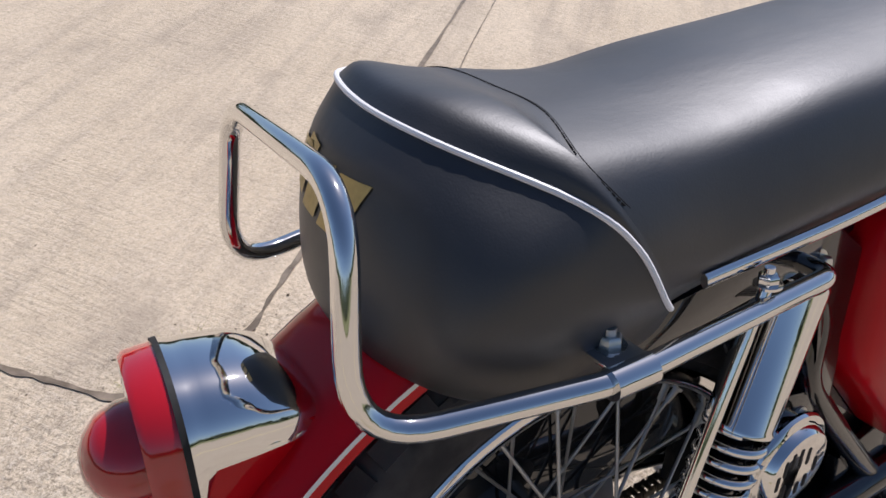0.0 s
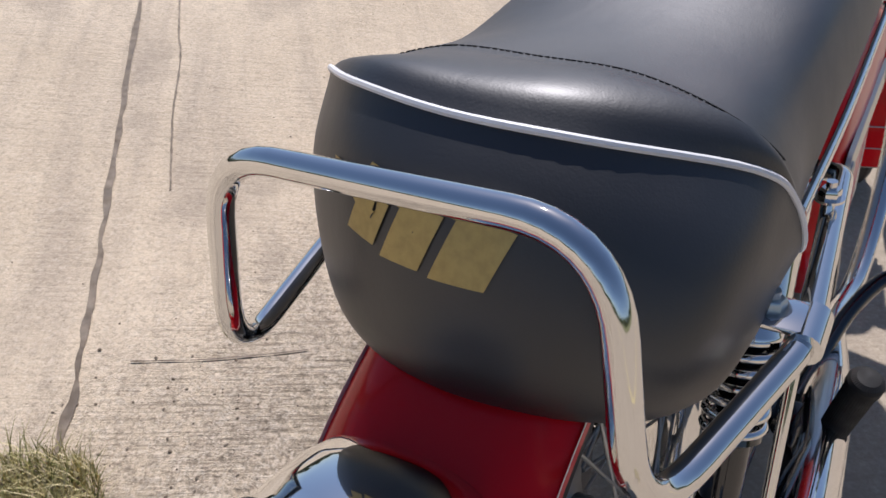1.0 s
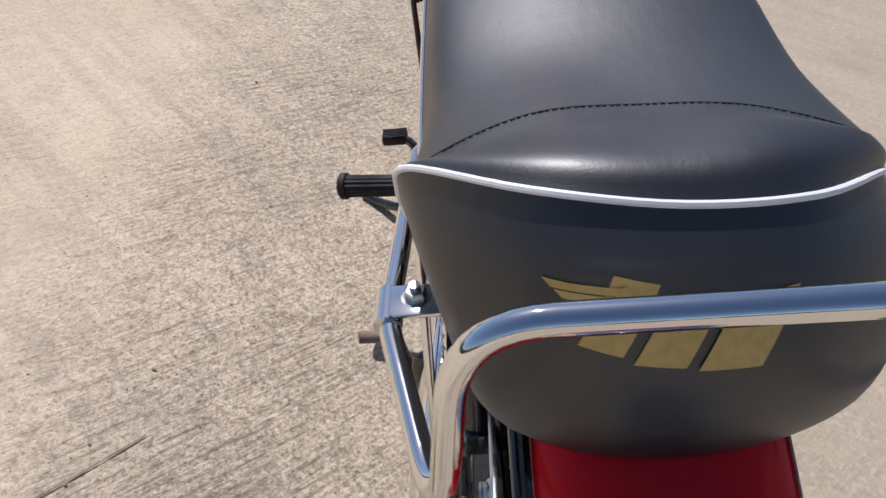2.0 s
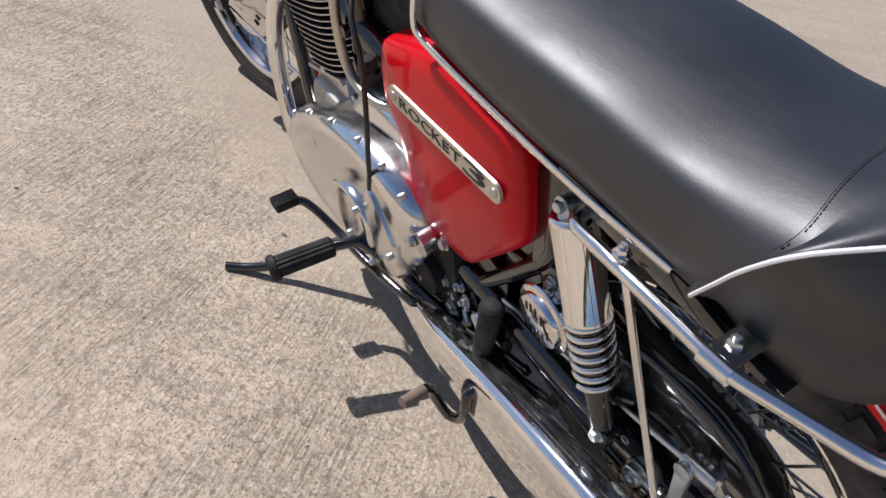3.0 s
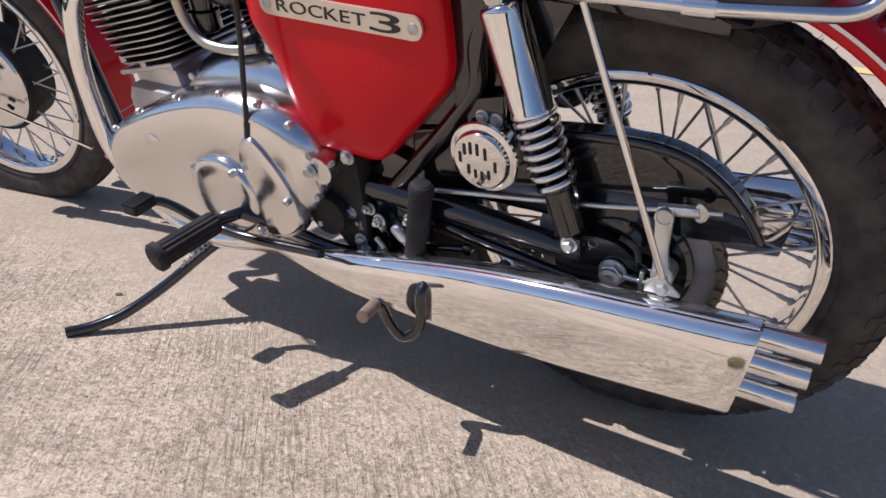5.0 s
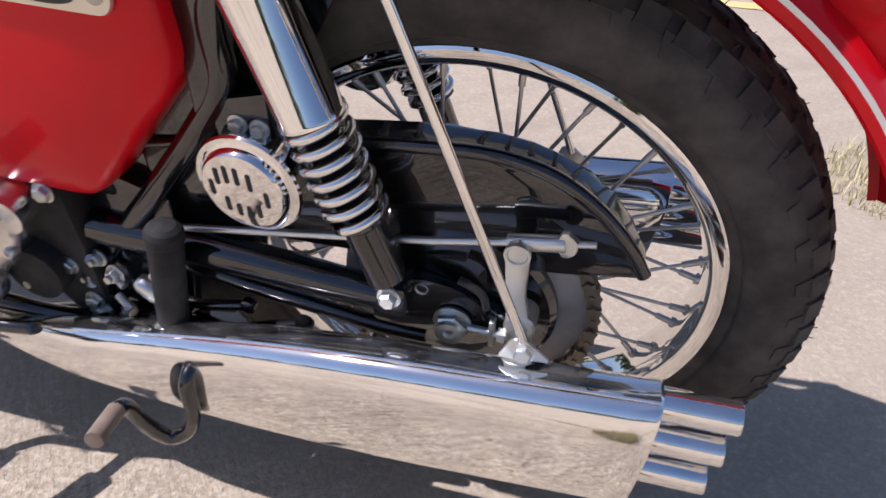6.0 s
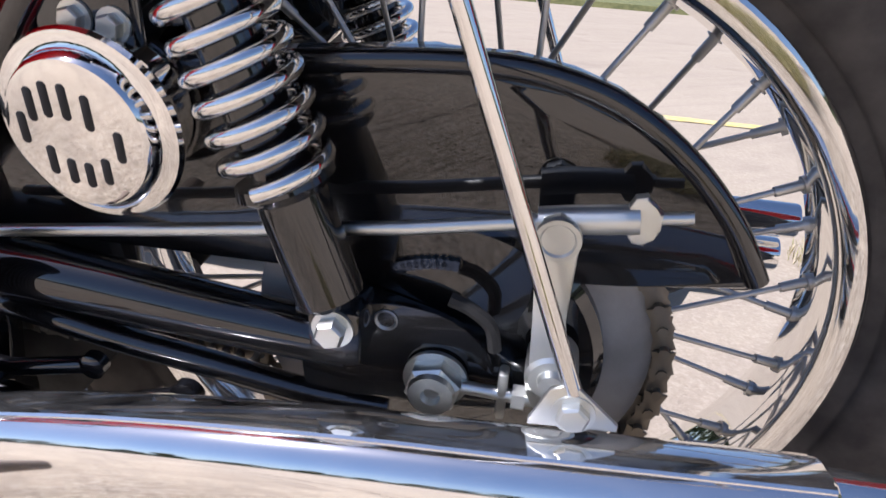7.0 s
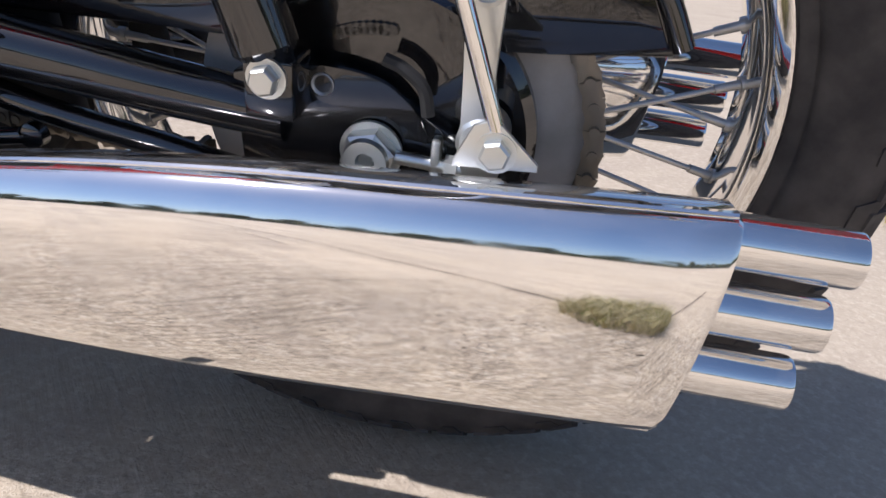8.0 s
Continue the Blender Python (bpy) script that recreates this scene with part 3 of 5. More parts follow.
SEAT_ROWS = [
    seat_row(0.470, 0.118, 0.462, 0.490), seat_row(0.466, 0.128, 0.446, 0.530), seat_row(0.440, 0.134, 0.442, 0.548), seat_row(0.36, 0.140, 0.432, 0.544), seat_row(0.25, 0.142, 0.420, 0.536),
    seat_row(0.14, 0.142, 0.412, 0.529), seat_row(0.03, 0.142, 0.402, 0.519),
    half_row([(-0.004, 0.128, 0.395), (-0.016, 0.143, 0.419), (-0.046, 0.144, 0.464), (-0.076, 0.121, 0.505), (-0.060, 0.062, 0.5195), (-0.055, 0, 0.523)], 0.0, 0.0,
             [(-0.004, 0.128, 0.395), (-0.016, 0.143, 0.419), (-0.046, 0.145, 0.466), (-0.073, 0.122, 0.510), (-0.064, 0.064, 0.528)]),
    half_row([(-0.012, 0.129, 0.394), (-0.028, 0.145, 0.420), (-0.055, 0.145, 0.468), (-0.081, 0.122, 0.510), (-0.096, 0.063, 0.533), (-0.100, 0, 0.536)], 0.0, 0.02,
             [(-0.008, 0.136, 0.398), (-0.024, 0.147, 0.432), (-0.050, 0.147, 0.470), (-0.082, 0.125, 0.512)]),
    half_row([(-0.016, 0.133, 0.400), (-0.036, 0.149, 0.426), (-0.060, 0.147, 0.472), (-0.088, 0.130, 0.509), (-0.128, 0.067, 0.537), (-0.140, 0, 0.541)], -0.025, 0.08,
             [(-0.012, 0.140, 0.400), (-0.030, 0.148, 0.436), (-0.055, 0.148, 0.476), (-0.087, 0.133, 0.517)]),
    half_row([(-0.020, 0.137, 0.412), (-0.041, 0.152, 0.432), (-0.063, 0.147, 0.473), (-0.094, 0.131, 0.502), (-0.147, 0.069, 0.526), (-0.159, 0, 0.530)], -0.045, 0.115,
             [(-0.017, 0.143, 0.403), (-0.037, 0.148, 0.440), (-0.060, 0.148, 0.480), (-0.093, 0.135, 0.517), (-0.146, 0.070, 0.535)]),
]
TAIL_ROWS = [
    SEAT_ROWS[-1],
    half_row([(-0.030, 0.134, 0.388), (-0.062, 0.147, 0.414), (-0.100, 0.145, 0.446), (-0.138, 0.128, 0.474), (-0.175, 0.066, 0.495), (-0.186, 0, 0.499)], -0.02, 0.07),
    half_row([(-0.060, 0.130, 0.368), (-0.094, 0.142, 0.389), (-0.132, 0.138, 0.411), (-0.166, 0.120, 0.428), (-0.194, 0.064, 0.442), (-0.203, 0, 0.446)], 0.0, 0.02),
    half_row([(-0.085, 0.120, 0.352), (-0.114, 0.129, 0.362), (-0.145, 0.124, 0.373), (-0.173, 0.104, 0.382), (-0.195, 0.058, 0.390), (-0.203, 0, 0.392)]),
    half_row([(-0.090, 0.097, 0.341), (-0.113, 0.101, 0.345), (-0.135, 0.094, 0.349), (-0.155, 0.079, 0.354), (-0.172, 0.047, 0.359), (-0.179, 0, 0.361)]),
    half_row([(-0.080, 0.05, 0.340), (-0.090, 0.05, 0.342), (-0.10, 0.045, 0.344), (-0.11, 0.035, 0.346), (-0.115, 0.02, 0.347), (-0.118, 0, 0.348)]),
]


for k, row in enumerate(TAIL_ROWS[1:]):
    for p in row:
        if p.y > 0:
            p.y *= (0.93, 0.87, 0.86, 0.88, 0.95)[k]


def spread(rows, steps):
    cols = [smooth_line([r[i] for r in rows], steps) for i in range(len(rows[0]))]
    return [[c[k] for c in cols] for k in range(len(cols[0]))]


seat = bgroup("seat", "black vinyl dual seat with white piping")
bm = new_bm()
rows = spread(SEAT_ROWS, 5)
front_in = [Vector((0.440, p.y * 0.5, 0.45 + (p.z - 0.45) * 0.3)) for p in rows[0]]
loft(bm, [front_in] + rows, cap=False)
part("cushion", bm, VINYL, seat, "smooth black vinyl cushion", 60)
bm = new_bm()
loft(bm, spread(TAIL_ROWS, 5), cap=False)
part("tail_pad", bm, VINYL, seat, "black vinyl tail panel with gold lettering", 60)
bm = new_bm()
tube(bm, [p + Vector((-0.001, 0, 0.0004)) for p in SEAT_ROWS[-1]], 0.0022, 8)
part("piping", bm, PIPING, seat, "white piping cord")
bm = new_bm()
loft(bm, [[(u, s, w) for s in (-0.128, 0.128)] for u, w in ((0.44, 0.446), (0.2, 0.412), (0.0, 0.392), (-0.06, 0.37), (-0.12, 0.36))], cap=False)
part("seat_base", bm, DARK, seat)

# the cross seam: a dark cord as the fold's shade, single stitches along it
seam = smooth_line([SEAT_ROWS[7][i] for i in range(14, 45)], 3)


def off_seat(p, d):
    return p + Vector((0, p.y, (p.z - 0.42) * 1.2)).normalized() * d


bm = new_bm()
tube(bm, [off_seat(p, -0.0001) for p in seam], 0.00038, 6)
part("seam_shade", bm, DARK, seat, "dark cord drawn for the shade in the cross seam")
run, thread = [seam[0]], []
for a, b in zip(seam, seam[1:]):
    run.append(a.lerp(b, 0.5))
    run.append(b)
dist = 0.0
for a, b in zip(run, run[1:]):
    n = max(1, int((b - a).length / 0.0008))
    for k in range(n):
        p, q = a.lerp(b, k / n), a.lerp(b, (k + 1) / n)
        if int(dist / 0.0042) != int((dist - 0.0009) / 0.0042):
            d = (b - a).normalized()
            thread.append((off_seat(p - Vector((0.0022, 0, 0)) - d * 0.0014, 0.0008), off_seat(p - Vector((0.0022, 0, 0)) + d * 0.0014, 0.0008)))
        dist += (q - p).length
bm = new_bm()
for p, q in thread:
    tube(bm, [p, q], 0.00055, 5)
tagged(part("stitching", bm, GRIP, seat, "black sewing thread"), kind="stuff")
for s in (-1, 1):
    bm = new_bm()
    line = smooth_line([(0.443, s * 0.138, 0.500), (0.441, s * 0.143, 0.470), (0.430, s * 0.1445, 0.454), (0.372, s * 0.1455, 0.444), (0.291, s * 0.146, 0.435), (0.146, s * 0.146, 0.421), (0.006, s * 0.1435, 0.413)], 8)
    tube(bm, line, 0.0055, 10, squash=((0, 1, 0), 0.6))
    part("trim_strip", bm, CHROME_TUBE, seat, "chrome edge strip")

# ---- grab rail
rail = bgroup("grab_rail", "bent chrome tube grab rail round the seat tail")
bm = new_bm()
side = [(0.140, 0.112, 0.378), (0.126, 0.153, 0.384), (-0.085, 0.167, 0.386), (-0.239, 0.128, 0.381), (-0.217, 0.109, 0.519)]
whole = side + [mirror(p) for p in side[::-1]]
tube(bm, bend_line(whole, [0, 0.02, 0.12, 0.045, 0.05, 0.05, 0.045, 0.12, 0.02, 0], 9), 0.0079, 16)
part("rail_tube", bm, CHROME_TUBE, rail)
for s in (-1, 1):
    bm = new_bm()
    c = Vector((-0.076, s * 0.1665, 0.386))
    tube(bm, [c + Vector((0.016, 0, 0)), c - Vector((0.016, 0, 0))], 0.0105, 16)
    box(bm, (-0.076, s * 0.146, 0.394), (0.030, 0.046, 0.004), 0.0012)
    part("clamp", bm, CHROME_TUBE, rail, "folded chrome strap clamp")
    bm = new_bm()
    bolt(bm, (-0.074, s * 0.146, 0.394), (0, 0, 1), 0.008, 0.008, stud=0.006)
    part("clamp_bolt", bm, ZINC, rail)
    bm = new_bm()
    plate(bm, [(0.16, 0.408), (0.0, 0.392), (-0.06, 0.372), (-0.10, 0.358), (-0.10, 0.345), (-0.02, 0.352), (0.16, 0.372)], s * 0.118, s * 0.122, 0.001)
    part("seat_skirt", bm, BLACK, seat, "black steel seat base skirt")

# ---- shocks
def build_shock(s):
    side = 0.120 if s > 0 else 0.104
    top, low = Vector((0.165, s * side, 0.364)), Vector((0.054, s * (side + 0.004), 0.047))
    ax = (low - top)
    L = ax.length
    ax.normalize()
    g = bgroup("rear_shock", "rear shock absorber with chrome cover and coil spring")
    bm = new_bm()
    lathe(bm, [(0.010, 0.0), (0.010, 0.0215), (0.0115, 0.0255), (0.015, 0.028), (0.020, 0.0285), (0.143, 0.0285), (0.145, 0.030), (0.149, 0.030), (0.149, 0.026), (0.143, 0.024), (0.10, 0.0)], top, ax, 40)
    part("spring_cover", bm, CHROME, g, "chrome spring cover")
    bm = new_bm()
    turns, n, s0, s1 = 6.4, 220, 0.150, 0.247
    e1 = ax.orthogonal().normalized()
    e2 = ax.cross(e1)
    line = []
    for k in range(n + 1):
        t = k / n
        a = 2 * math.pi * turns * t
        line.append(top + ax * (s0 + (s1 - s0) * t) + (e1 * math.cos(a) + e2 * math.sin(a)) * 0.0258)
    tube(bm, line, 0.0046, 14)
    part("spring", bm, CHROME_TUBE, g, "chrome coil spring", 60)
    bm = new_bm()
    lathe(bm, [(0.15, 0.0), (0.15, 0.017), (0.246, 0.017), (0.246, 0.026), (0.252, 0.027), (0.256, 0.022), (0.258, 0.0195), (L - 0.016, 0.0195), (L - 0.010, 0.014), (L, 0.012), (L, 0)], top, ax, 32)
    part("damper_body", bm, BLACK, g, "gloss black damper body")
    bm = new_bm()
    lathe(bm, [(-0.014, 0), (-0.014, 0.013), (0.014, 0.013), (0.014, 0)], top, (0, 1, 0), 20)
    bolt(bm, top + Vector((0, s * 0.012, 0.005)), (0, s, 0), 0.0082, 0.009)
    part("upper_mount", bm, ZINC, g)
    bm = new_bm()
    box(bm, low + Vector((0, s * -0.004, -0.006)), (0.030, 0.034, 0.036), 0.003)
    part("lower_clevis", bm, BLACK, g)
    bm = new_bm()
    bolt(bm, low + Vector((0, s * 0.013, 0.002)), (0, s, 0), 0.0088, 0.009)
    part("lower_bolt", bm, ZINC, g)


build_shock(1)
build_shock(-1)


# ---- silencers
def build_silencer(s):
    g = bgroup("silencer", "tall flat-sided chrome silencer with three outlet stubs")
    top = [(0.575, -0.083), (0.50, -0.073), (0.44, -0.061), (0.367, -0.043), (0.202, -0.006), (0.06, 0.014), (-0.06, 0.0245), (-0.20, 0.0355)]
    low = [(0.575, -0.108), (0.50, -0.114), (0.44, -0.117), (0.389, -0.119), (0.226, -0.122), (0.07, -0.118), (-0.06, -0.109), (-0.184, -0.100)]
    half = [0.013, 0.020, 0.026, 0.030, 0.037, 0.040, 0.040, 0.040]
    mid = [0.148, 0.158, 0.164, 0.168, 0.172, 0.174, 0.175, 0.175]
    rows = []
    for (ut, wt), (ul, wl), h, m in zip(top, low, half, mid):
        ring = []
        for k in range(32):
            a = 2 * math.pi * k / 32
            ca, sa = math.cos(a), math.sin(a)
            f = 0.5 + 0.5 * math.copysign(abs(sa) ** 0.85, sa)
            u = ul + (ut - ul) * f
            w = wl + (wt - wl) * f
            lean = 0.012 * max(0.0, 2 * f - 1)          # the crown sits towards the outer side
            if ca < 0:
                w -= 0.016 * abs(ca) * max(0.0, 2 * f - 1)
                y = lean - (h + lean) * abs(ca) ** 0.62
            else:
                y = lean + (h - lean) * ca ** 0.62
            ring.append((u, s * (m + 0.016 * (0.5 - f) + y), w))
        rows.append(ring)
    cols = [smooth_line([r[i] for r in rows], 6) for i in range(32)]
    rows = [[c[k] for c in cols] for k in range(len(cols[0]))]
    last = rows[-1]
    cen = sum((Vector(p) for p in last), Vector()) / 32
    rows.append([Vector(p).lerp(cen, 0.03) + Vector((-0.003, 0, 0)) for p in last])
    rows.append([Vector(p).lerp(cen, 0.10) + Vector((0.004, 0, 0)) for p in last])
    bm = new_bm()
    loft(bm, rows, True)
    part("silencer_body", bm, HAZED, g, "polished chrome silencer shell")
    bm = new_bm()
    rows = []
    for p in smooth_line([(u, s * (m + 0.009), w - 0.003) for (u, w), m in zip(top[2:], mid[2:])], 6):
        rows.append([p + Vector((0, s * y, z)) for y, z in ((0.0032, -0.003), (0.0026, 0.0032), (0.0012, 0.0044), (-0.0012, 0.0044), (-0.0026, 0.0032), (-0.003, -0.002))])
    loft(bm, rows)
    part("seam_flange", bm, HAZED, g, "upright welded top seam")
    for w, u0, v in ((0.011, -0.207, 0.165), (-0.027, -0.201, 0.172), (-0.065, -0.194, 0.178)):
        bm = new_bm()
        lathe(bm, [(0.02, 0.0157), (-0.061, 0.0157), (-0.063, 0.0149), (-0.061, 0.0140), (-0.02, 0.0140), (-0.02, 0)], (u0, s * v, w), (1, 0, 0), 28)
        part("outlet_stub", bm, HAZED, g, "chrome outlet stub")
    bm = new_bm()
    tube(bm, smooth_line([(0.93, s * 0.09, 0.325), (0.968, s * 0.125, 0.285), (0.975, s * 0.148, 0.20), (0.975, s * 0.155, 0.10), (0.950, s * 0.160, 0.0), (0.86, s * 0.160, -0.092), (0.745, s * 0.155, -0.130), (0.60, s * 0.145, -0.105), (0.48, s * 0.160, -0.092)], 8), 0.0165, 18)
    part("exhaust_pipe", bm, CHROME, g, "curved chrome exhaust header")
    bm = new_bm()
    plate(bm, [(-0.066, 0.051), (-0.073, 0.0545), (-0.081, 0.053), (-0.102, 0.034), (-0.102, 0.030), (-0.057, 0.0265), (-0.057, 0.030)], s * 0.160, s * 0.1635, 0.0012)
    bolt(bm, (-0.079, s * 0.163, 0.038), (0, s, 0), 0.0085, 0.006)
    part("hanger_bracket", bm, ZINC, g, "triangular steel hanger bracket")
    return g


build_silencer(1)
build_silencer(-1)
for s in (-1, 1):
    bm = new_bm()
    tube(bm, [(0.057, s * 0.153, 0.400), (-0.079, s * 0.160, 0.046)], 0.0046, 12)
    bolt(bm, (0.057, s * 0.153, 0.398), (0, 0, 1), 0.0072, 0.008, stud=0.006)
    bpart("stay_rod", bm, CHROME_TUBE, label="thin chrome stay between grab rail and silencer")

# ---- chain guard
guard = bgroup("chain_guard", "gloss black pressed steel chain guard")
bm = new_bm()
GUARD = [(0.33, 0.142), (0.20, 0.164), (0.097, 0.178), (0.02, 0.186), (-0.026, 0.187), (-0.058, 0.182), (-0.084, 0.173), (-0.110, 0.157), (-0.133, 0.137), (-0.155, 0.111), (-0.172, 0.082), (-0.168, 0.075), (-0.10, 0.069), (0.0, 0.060), (0.105, 0.052), (0.33, 0.044)]
plate(bm, GUARD, 0.040, 0.085, 0.008, 3)
part("guard_shell", bm, BLACK, guard)
bm = new_bm()
tube(bm, smooth_line([(u, 0.0830, w) for u, w in GUARD[:11]], 5), 0.0068, 10)
part("rolled_edge", bm, BLACK, guard)

# ---- swinging arm
bm = new_bm()
for s in (-1, 1):
    tube(bm, [(0.40, s * 0.10, 0.036), (0.25, s * 0.10, 0.030), (0.14, s * 0.10, 0.019), (0.055, s * 0.10, 0.012)], [0.0215, 0.021, 0.019, 0.017], 18)
    tube(bm, smooth_line([(0.38, s * 0.10, 0.020), (0.282, s * 0.10, 0.001), (0.218, s * 0.10, -0.013), (0.149, s * 0.10, -0.023), (0.082, s * 0.10, -0.034), (0.03, s * 0.10, -0.036)], 5), 0.0095, 12)
    plate(bm, [(0.090, 0.036), (0.050, 0.050), (0.015, 0.040), (-0.030, 0.026), (-0.055, 0.014), (-0.055, -0.016), (-0.02, -0.034), (0.060, -0.044), (0.085, -0.040)], s * 0.088, s * 0.104, 0.003)
tube(bm, [(0.36, -0.105, 0.02), (0.36, 0.105, 0.02)], 0.026, 18)
swing = bgroup("swinging_arm", "gloss black tubular swinging arm")
part("arm_fork", bm, BLACK, swing)
for s in (-1, 1):
    # torque plate above the axle, its bolt hole drawn as a disc
    bm = new_bm()
    plate(bm, rounded_shape([(0.042, 0.048), (0.020, 0.050), (-0.004, 0.046), (-0.020, 0.036), (-0.032, 0.022), (-0.034, 0.010), (-0.026, 0.016), (-0.012, 0.026), (0.012, 0.026), (0.030, 0.028), (0.044, 0.036)]), s * 0.104, s * 0.1085, 0.001)
    part("torque_plate", bm, BLACK, swing, "black plate with a bright disc for its bolt hole")
    # bright steel disc stands in for the pale background through the hole
    bm = new_bm()
    lathe(bm, [(0.0, 0.0), (0.0, 0.0052), (0.0012, 0.0058), (0.0016, 0.0066), (0.0008, 0.0072)], (0.031, s * 0.1085, 0.039), (0, s, 0), 20)
    part("hole_disc", bm, BRUSHED, swing)
    bm = new_bm()
    tube(bm, smooth_line([(-0.006, s * 0.109, 0.060), (-0.018, s * 0.110, 0.056), (-0.030, s * 0.110, 0.046), (-0.034, s * 0.110, 0.030)], 5), 0.0042, 8)
    part("cable_clip", bm, GRIP, swing, "black rubber breather tube")
for s in (-1, 1):
    bm = new_bm()
    lathe(bm, [(0, 0), (0, 0.020), (0.003, 0.020), (0.003, 0.0)], (0, s * 0.106, 0), (0, s, 0), 28)
    lathe(bm, [(0.003, 0), (0.003, 0.0175), (0.013, 0.0175), (0.015, 0.015), (0.015, 0.0)], (0, s * 0.106, 0), (0, s, 0), 6)
    lathe(bm, [(0.015, 0.0), (0.015, 0.0145), (0.019, 0.0135), (0.019, 0.006), (0.015, 0.0045), (0.015, 0)], (0, s * 0.106, 0), (0, s, 0), 24)
    bpart("axle_nut", bm, ZINC, label="zinc-plated axle nut")
    bm = new_bm()
    tube(bm, [(-0.016, s * 0.112, 0.001), (-0.062, s * 0.112, -0.001)], 0.0042, 10)
    box(bm, (-0.041, s * 0.110, 0.000), (0.006, 0.012, 0.034), 0.002)
    lathe(bm, [(0, 0), (0, 0.008), (0.008, 0.008), (0.008, 0)], (-0.047, s * 0.112, -0.0005), (-1, 0, 0), 6)
    bpart("chain_adjuster", bm, ZINC, label="threaded chain adjuster")
# ---- rear brake linkage
bm = new_bm()
plate(bm, [(-0.049, 0.112), (-0.052, 0.120), (-0.060, 0.124), (-0.068, 0.120), (-0.072, 0.111), (-0.071, 0.06), (-0.076, 0.022), (-0.082, 0.012), (-0.080, 0.000), (-0.070, -0.006), (-0.059, -0.002), (-0.054, 0.01), (-0.056, 0.03), (-0.053, 0.06)], 0.111, 0.118, 0.0015)
lathe(bm, [(0, 0.0125), (0.0025, 0.012), (0.0025, 0.0095), (0.001, 0.0085), (0.001, 0)], (-0.0605, 0.118, 0.111), (0, 1, 0), 28)
lathe(bm, [(-0.02, 0), (-0.02, 0.0155), (0.006, 0.0155), (0.008, 0.013), (0.008, 0.008), (0.013, 0.007), (0.013, 0)], (-0.068, 0.112, 0.021), (0, 1, 0), 24)
bpart("brake_lever", bm, ZINC, label="zinc-plated rear brake lever")
bm = new_bm()
tube(bm, [(0.30, 0.106, 0.058), (0.02, 0.106, 0.100), (-0.058, 0.106, 0.1155)], 0.0040, 10)
tube(bm, [(-0.050, 0.106, 0.114), (-0.062, 0.106, 0.1165), (-0.100, 0.106, 0.1223)], 0.0080, 14)
tube(bm, [(-0.098, 0.106, 0.122), (-0.126, 0.106, 0.1265)], 0.0034, 10)
plate(bm, [(-0.092, 0.126), (-0.096, 0.135), (-0.102, 0.1365), (-0.106, 0.129), (-0.111, 0.128), (-0.111, 0.118), (-0.107, 0.114), (-0.104, 0.1085), (-0.098, 0.109), (-0.092, 0.117)], 0.1025, 0.1095, 0.0015)
bpart("brake_rod", bm, ZINC, label="rear brake rod with wing nut")

# ---- rear mudguard
def arc_guard(name, centre, r, half, depth, a0, a1, mat, label, stripe=True, turn=0.0):
    g = bgroup(name, label)
    g.location = Vector(centre) + Vector((0, 0, AXLE))
    g.rotation_euler = (0, 0, turn)

    def section(a, inset):
        row = []
        for k in range(17):
            t = -1 + 2 * k / 16
            y = half * math.copysign(min(abs(t) * 1.18, 1.0), t) * (1 - inset / half)
            rr = r - inset - depth * max(0.0, (abs(t) - 0.45) / 0.55) ** 1.8
            row.append((math.cos(a) * rr, y, math.sin(a) * rr))
        return row
    n = 40
    bm = new_bm()
    outer = [section(a0 + (a1 - a0) * i / n, 0.0) for i in range(n + 1)]
    inner = [section(a0 + (a1 - a0) * i / n, 0.003) for i in range(n + 1)]
    loft(bm, [o + i[::-1] for o, i in zip(outer, inner)], True)
    part("blade", bm, mat, g, "glossy red painted blade")
    if stripe:
        for s in (-1, 1):
            bm = new_bm()
            line = [Vector((math.cos(a) * (r - depth * 0.62), s * half * 0.998, math.sin(a) * (r - depth * 0.62))) for a in (a0 + (a1 - a0) * i / n for i in range(n + 1))]
            rows = [[p + Vector((0, s * 0.0006, 0)) + p.normalized() * 0.0022, p + Vector((0, s * 0.0008, 0)) - p.normalized() * 0.0022] for p in line]
            loft(bm, rows)
            part("pin_stripe", bm, WHITE, g, "thin white pin stripe")
    return g


arc_guard("rear_mudguard", (0, 0, 0), 0.418, 0.076, 0.026, radians(52), radians(166), RED, "red painted rear mudguard with white pin stripes")

# ---- tail lamp
tail = bgroup("tail_lamp", "red rear lamp in a chrome housing on the mudguard")
back_way, up_way, c0 = Vector((-0.999, 0, 0.04)), Vector((0.04, 0, 0.999)), Vector((-0.272, 0, 0.338))


def lamp_ring(d, wide, tall, low, n=36):
    ring = []
    for k in range(n):
        a = 2 * math.pi * k / n
        ca, sa = math.cos(a), math.sin(a)
        p = 0.80 if sa > 0 else 0.35
        ring.append(c0 + back_way * d + up_way * ((tall if sa > 0 else low) * math.copysign(abs(sa) ** p, sa)) + Vector((0, wide * math.copysign(abs(ca) ** (0.75 if sa > 0 else 0.35), ca), 0)))
    return ring


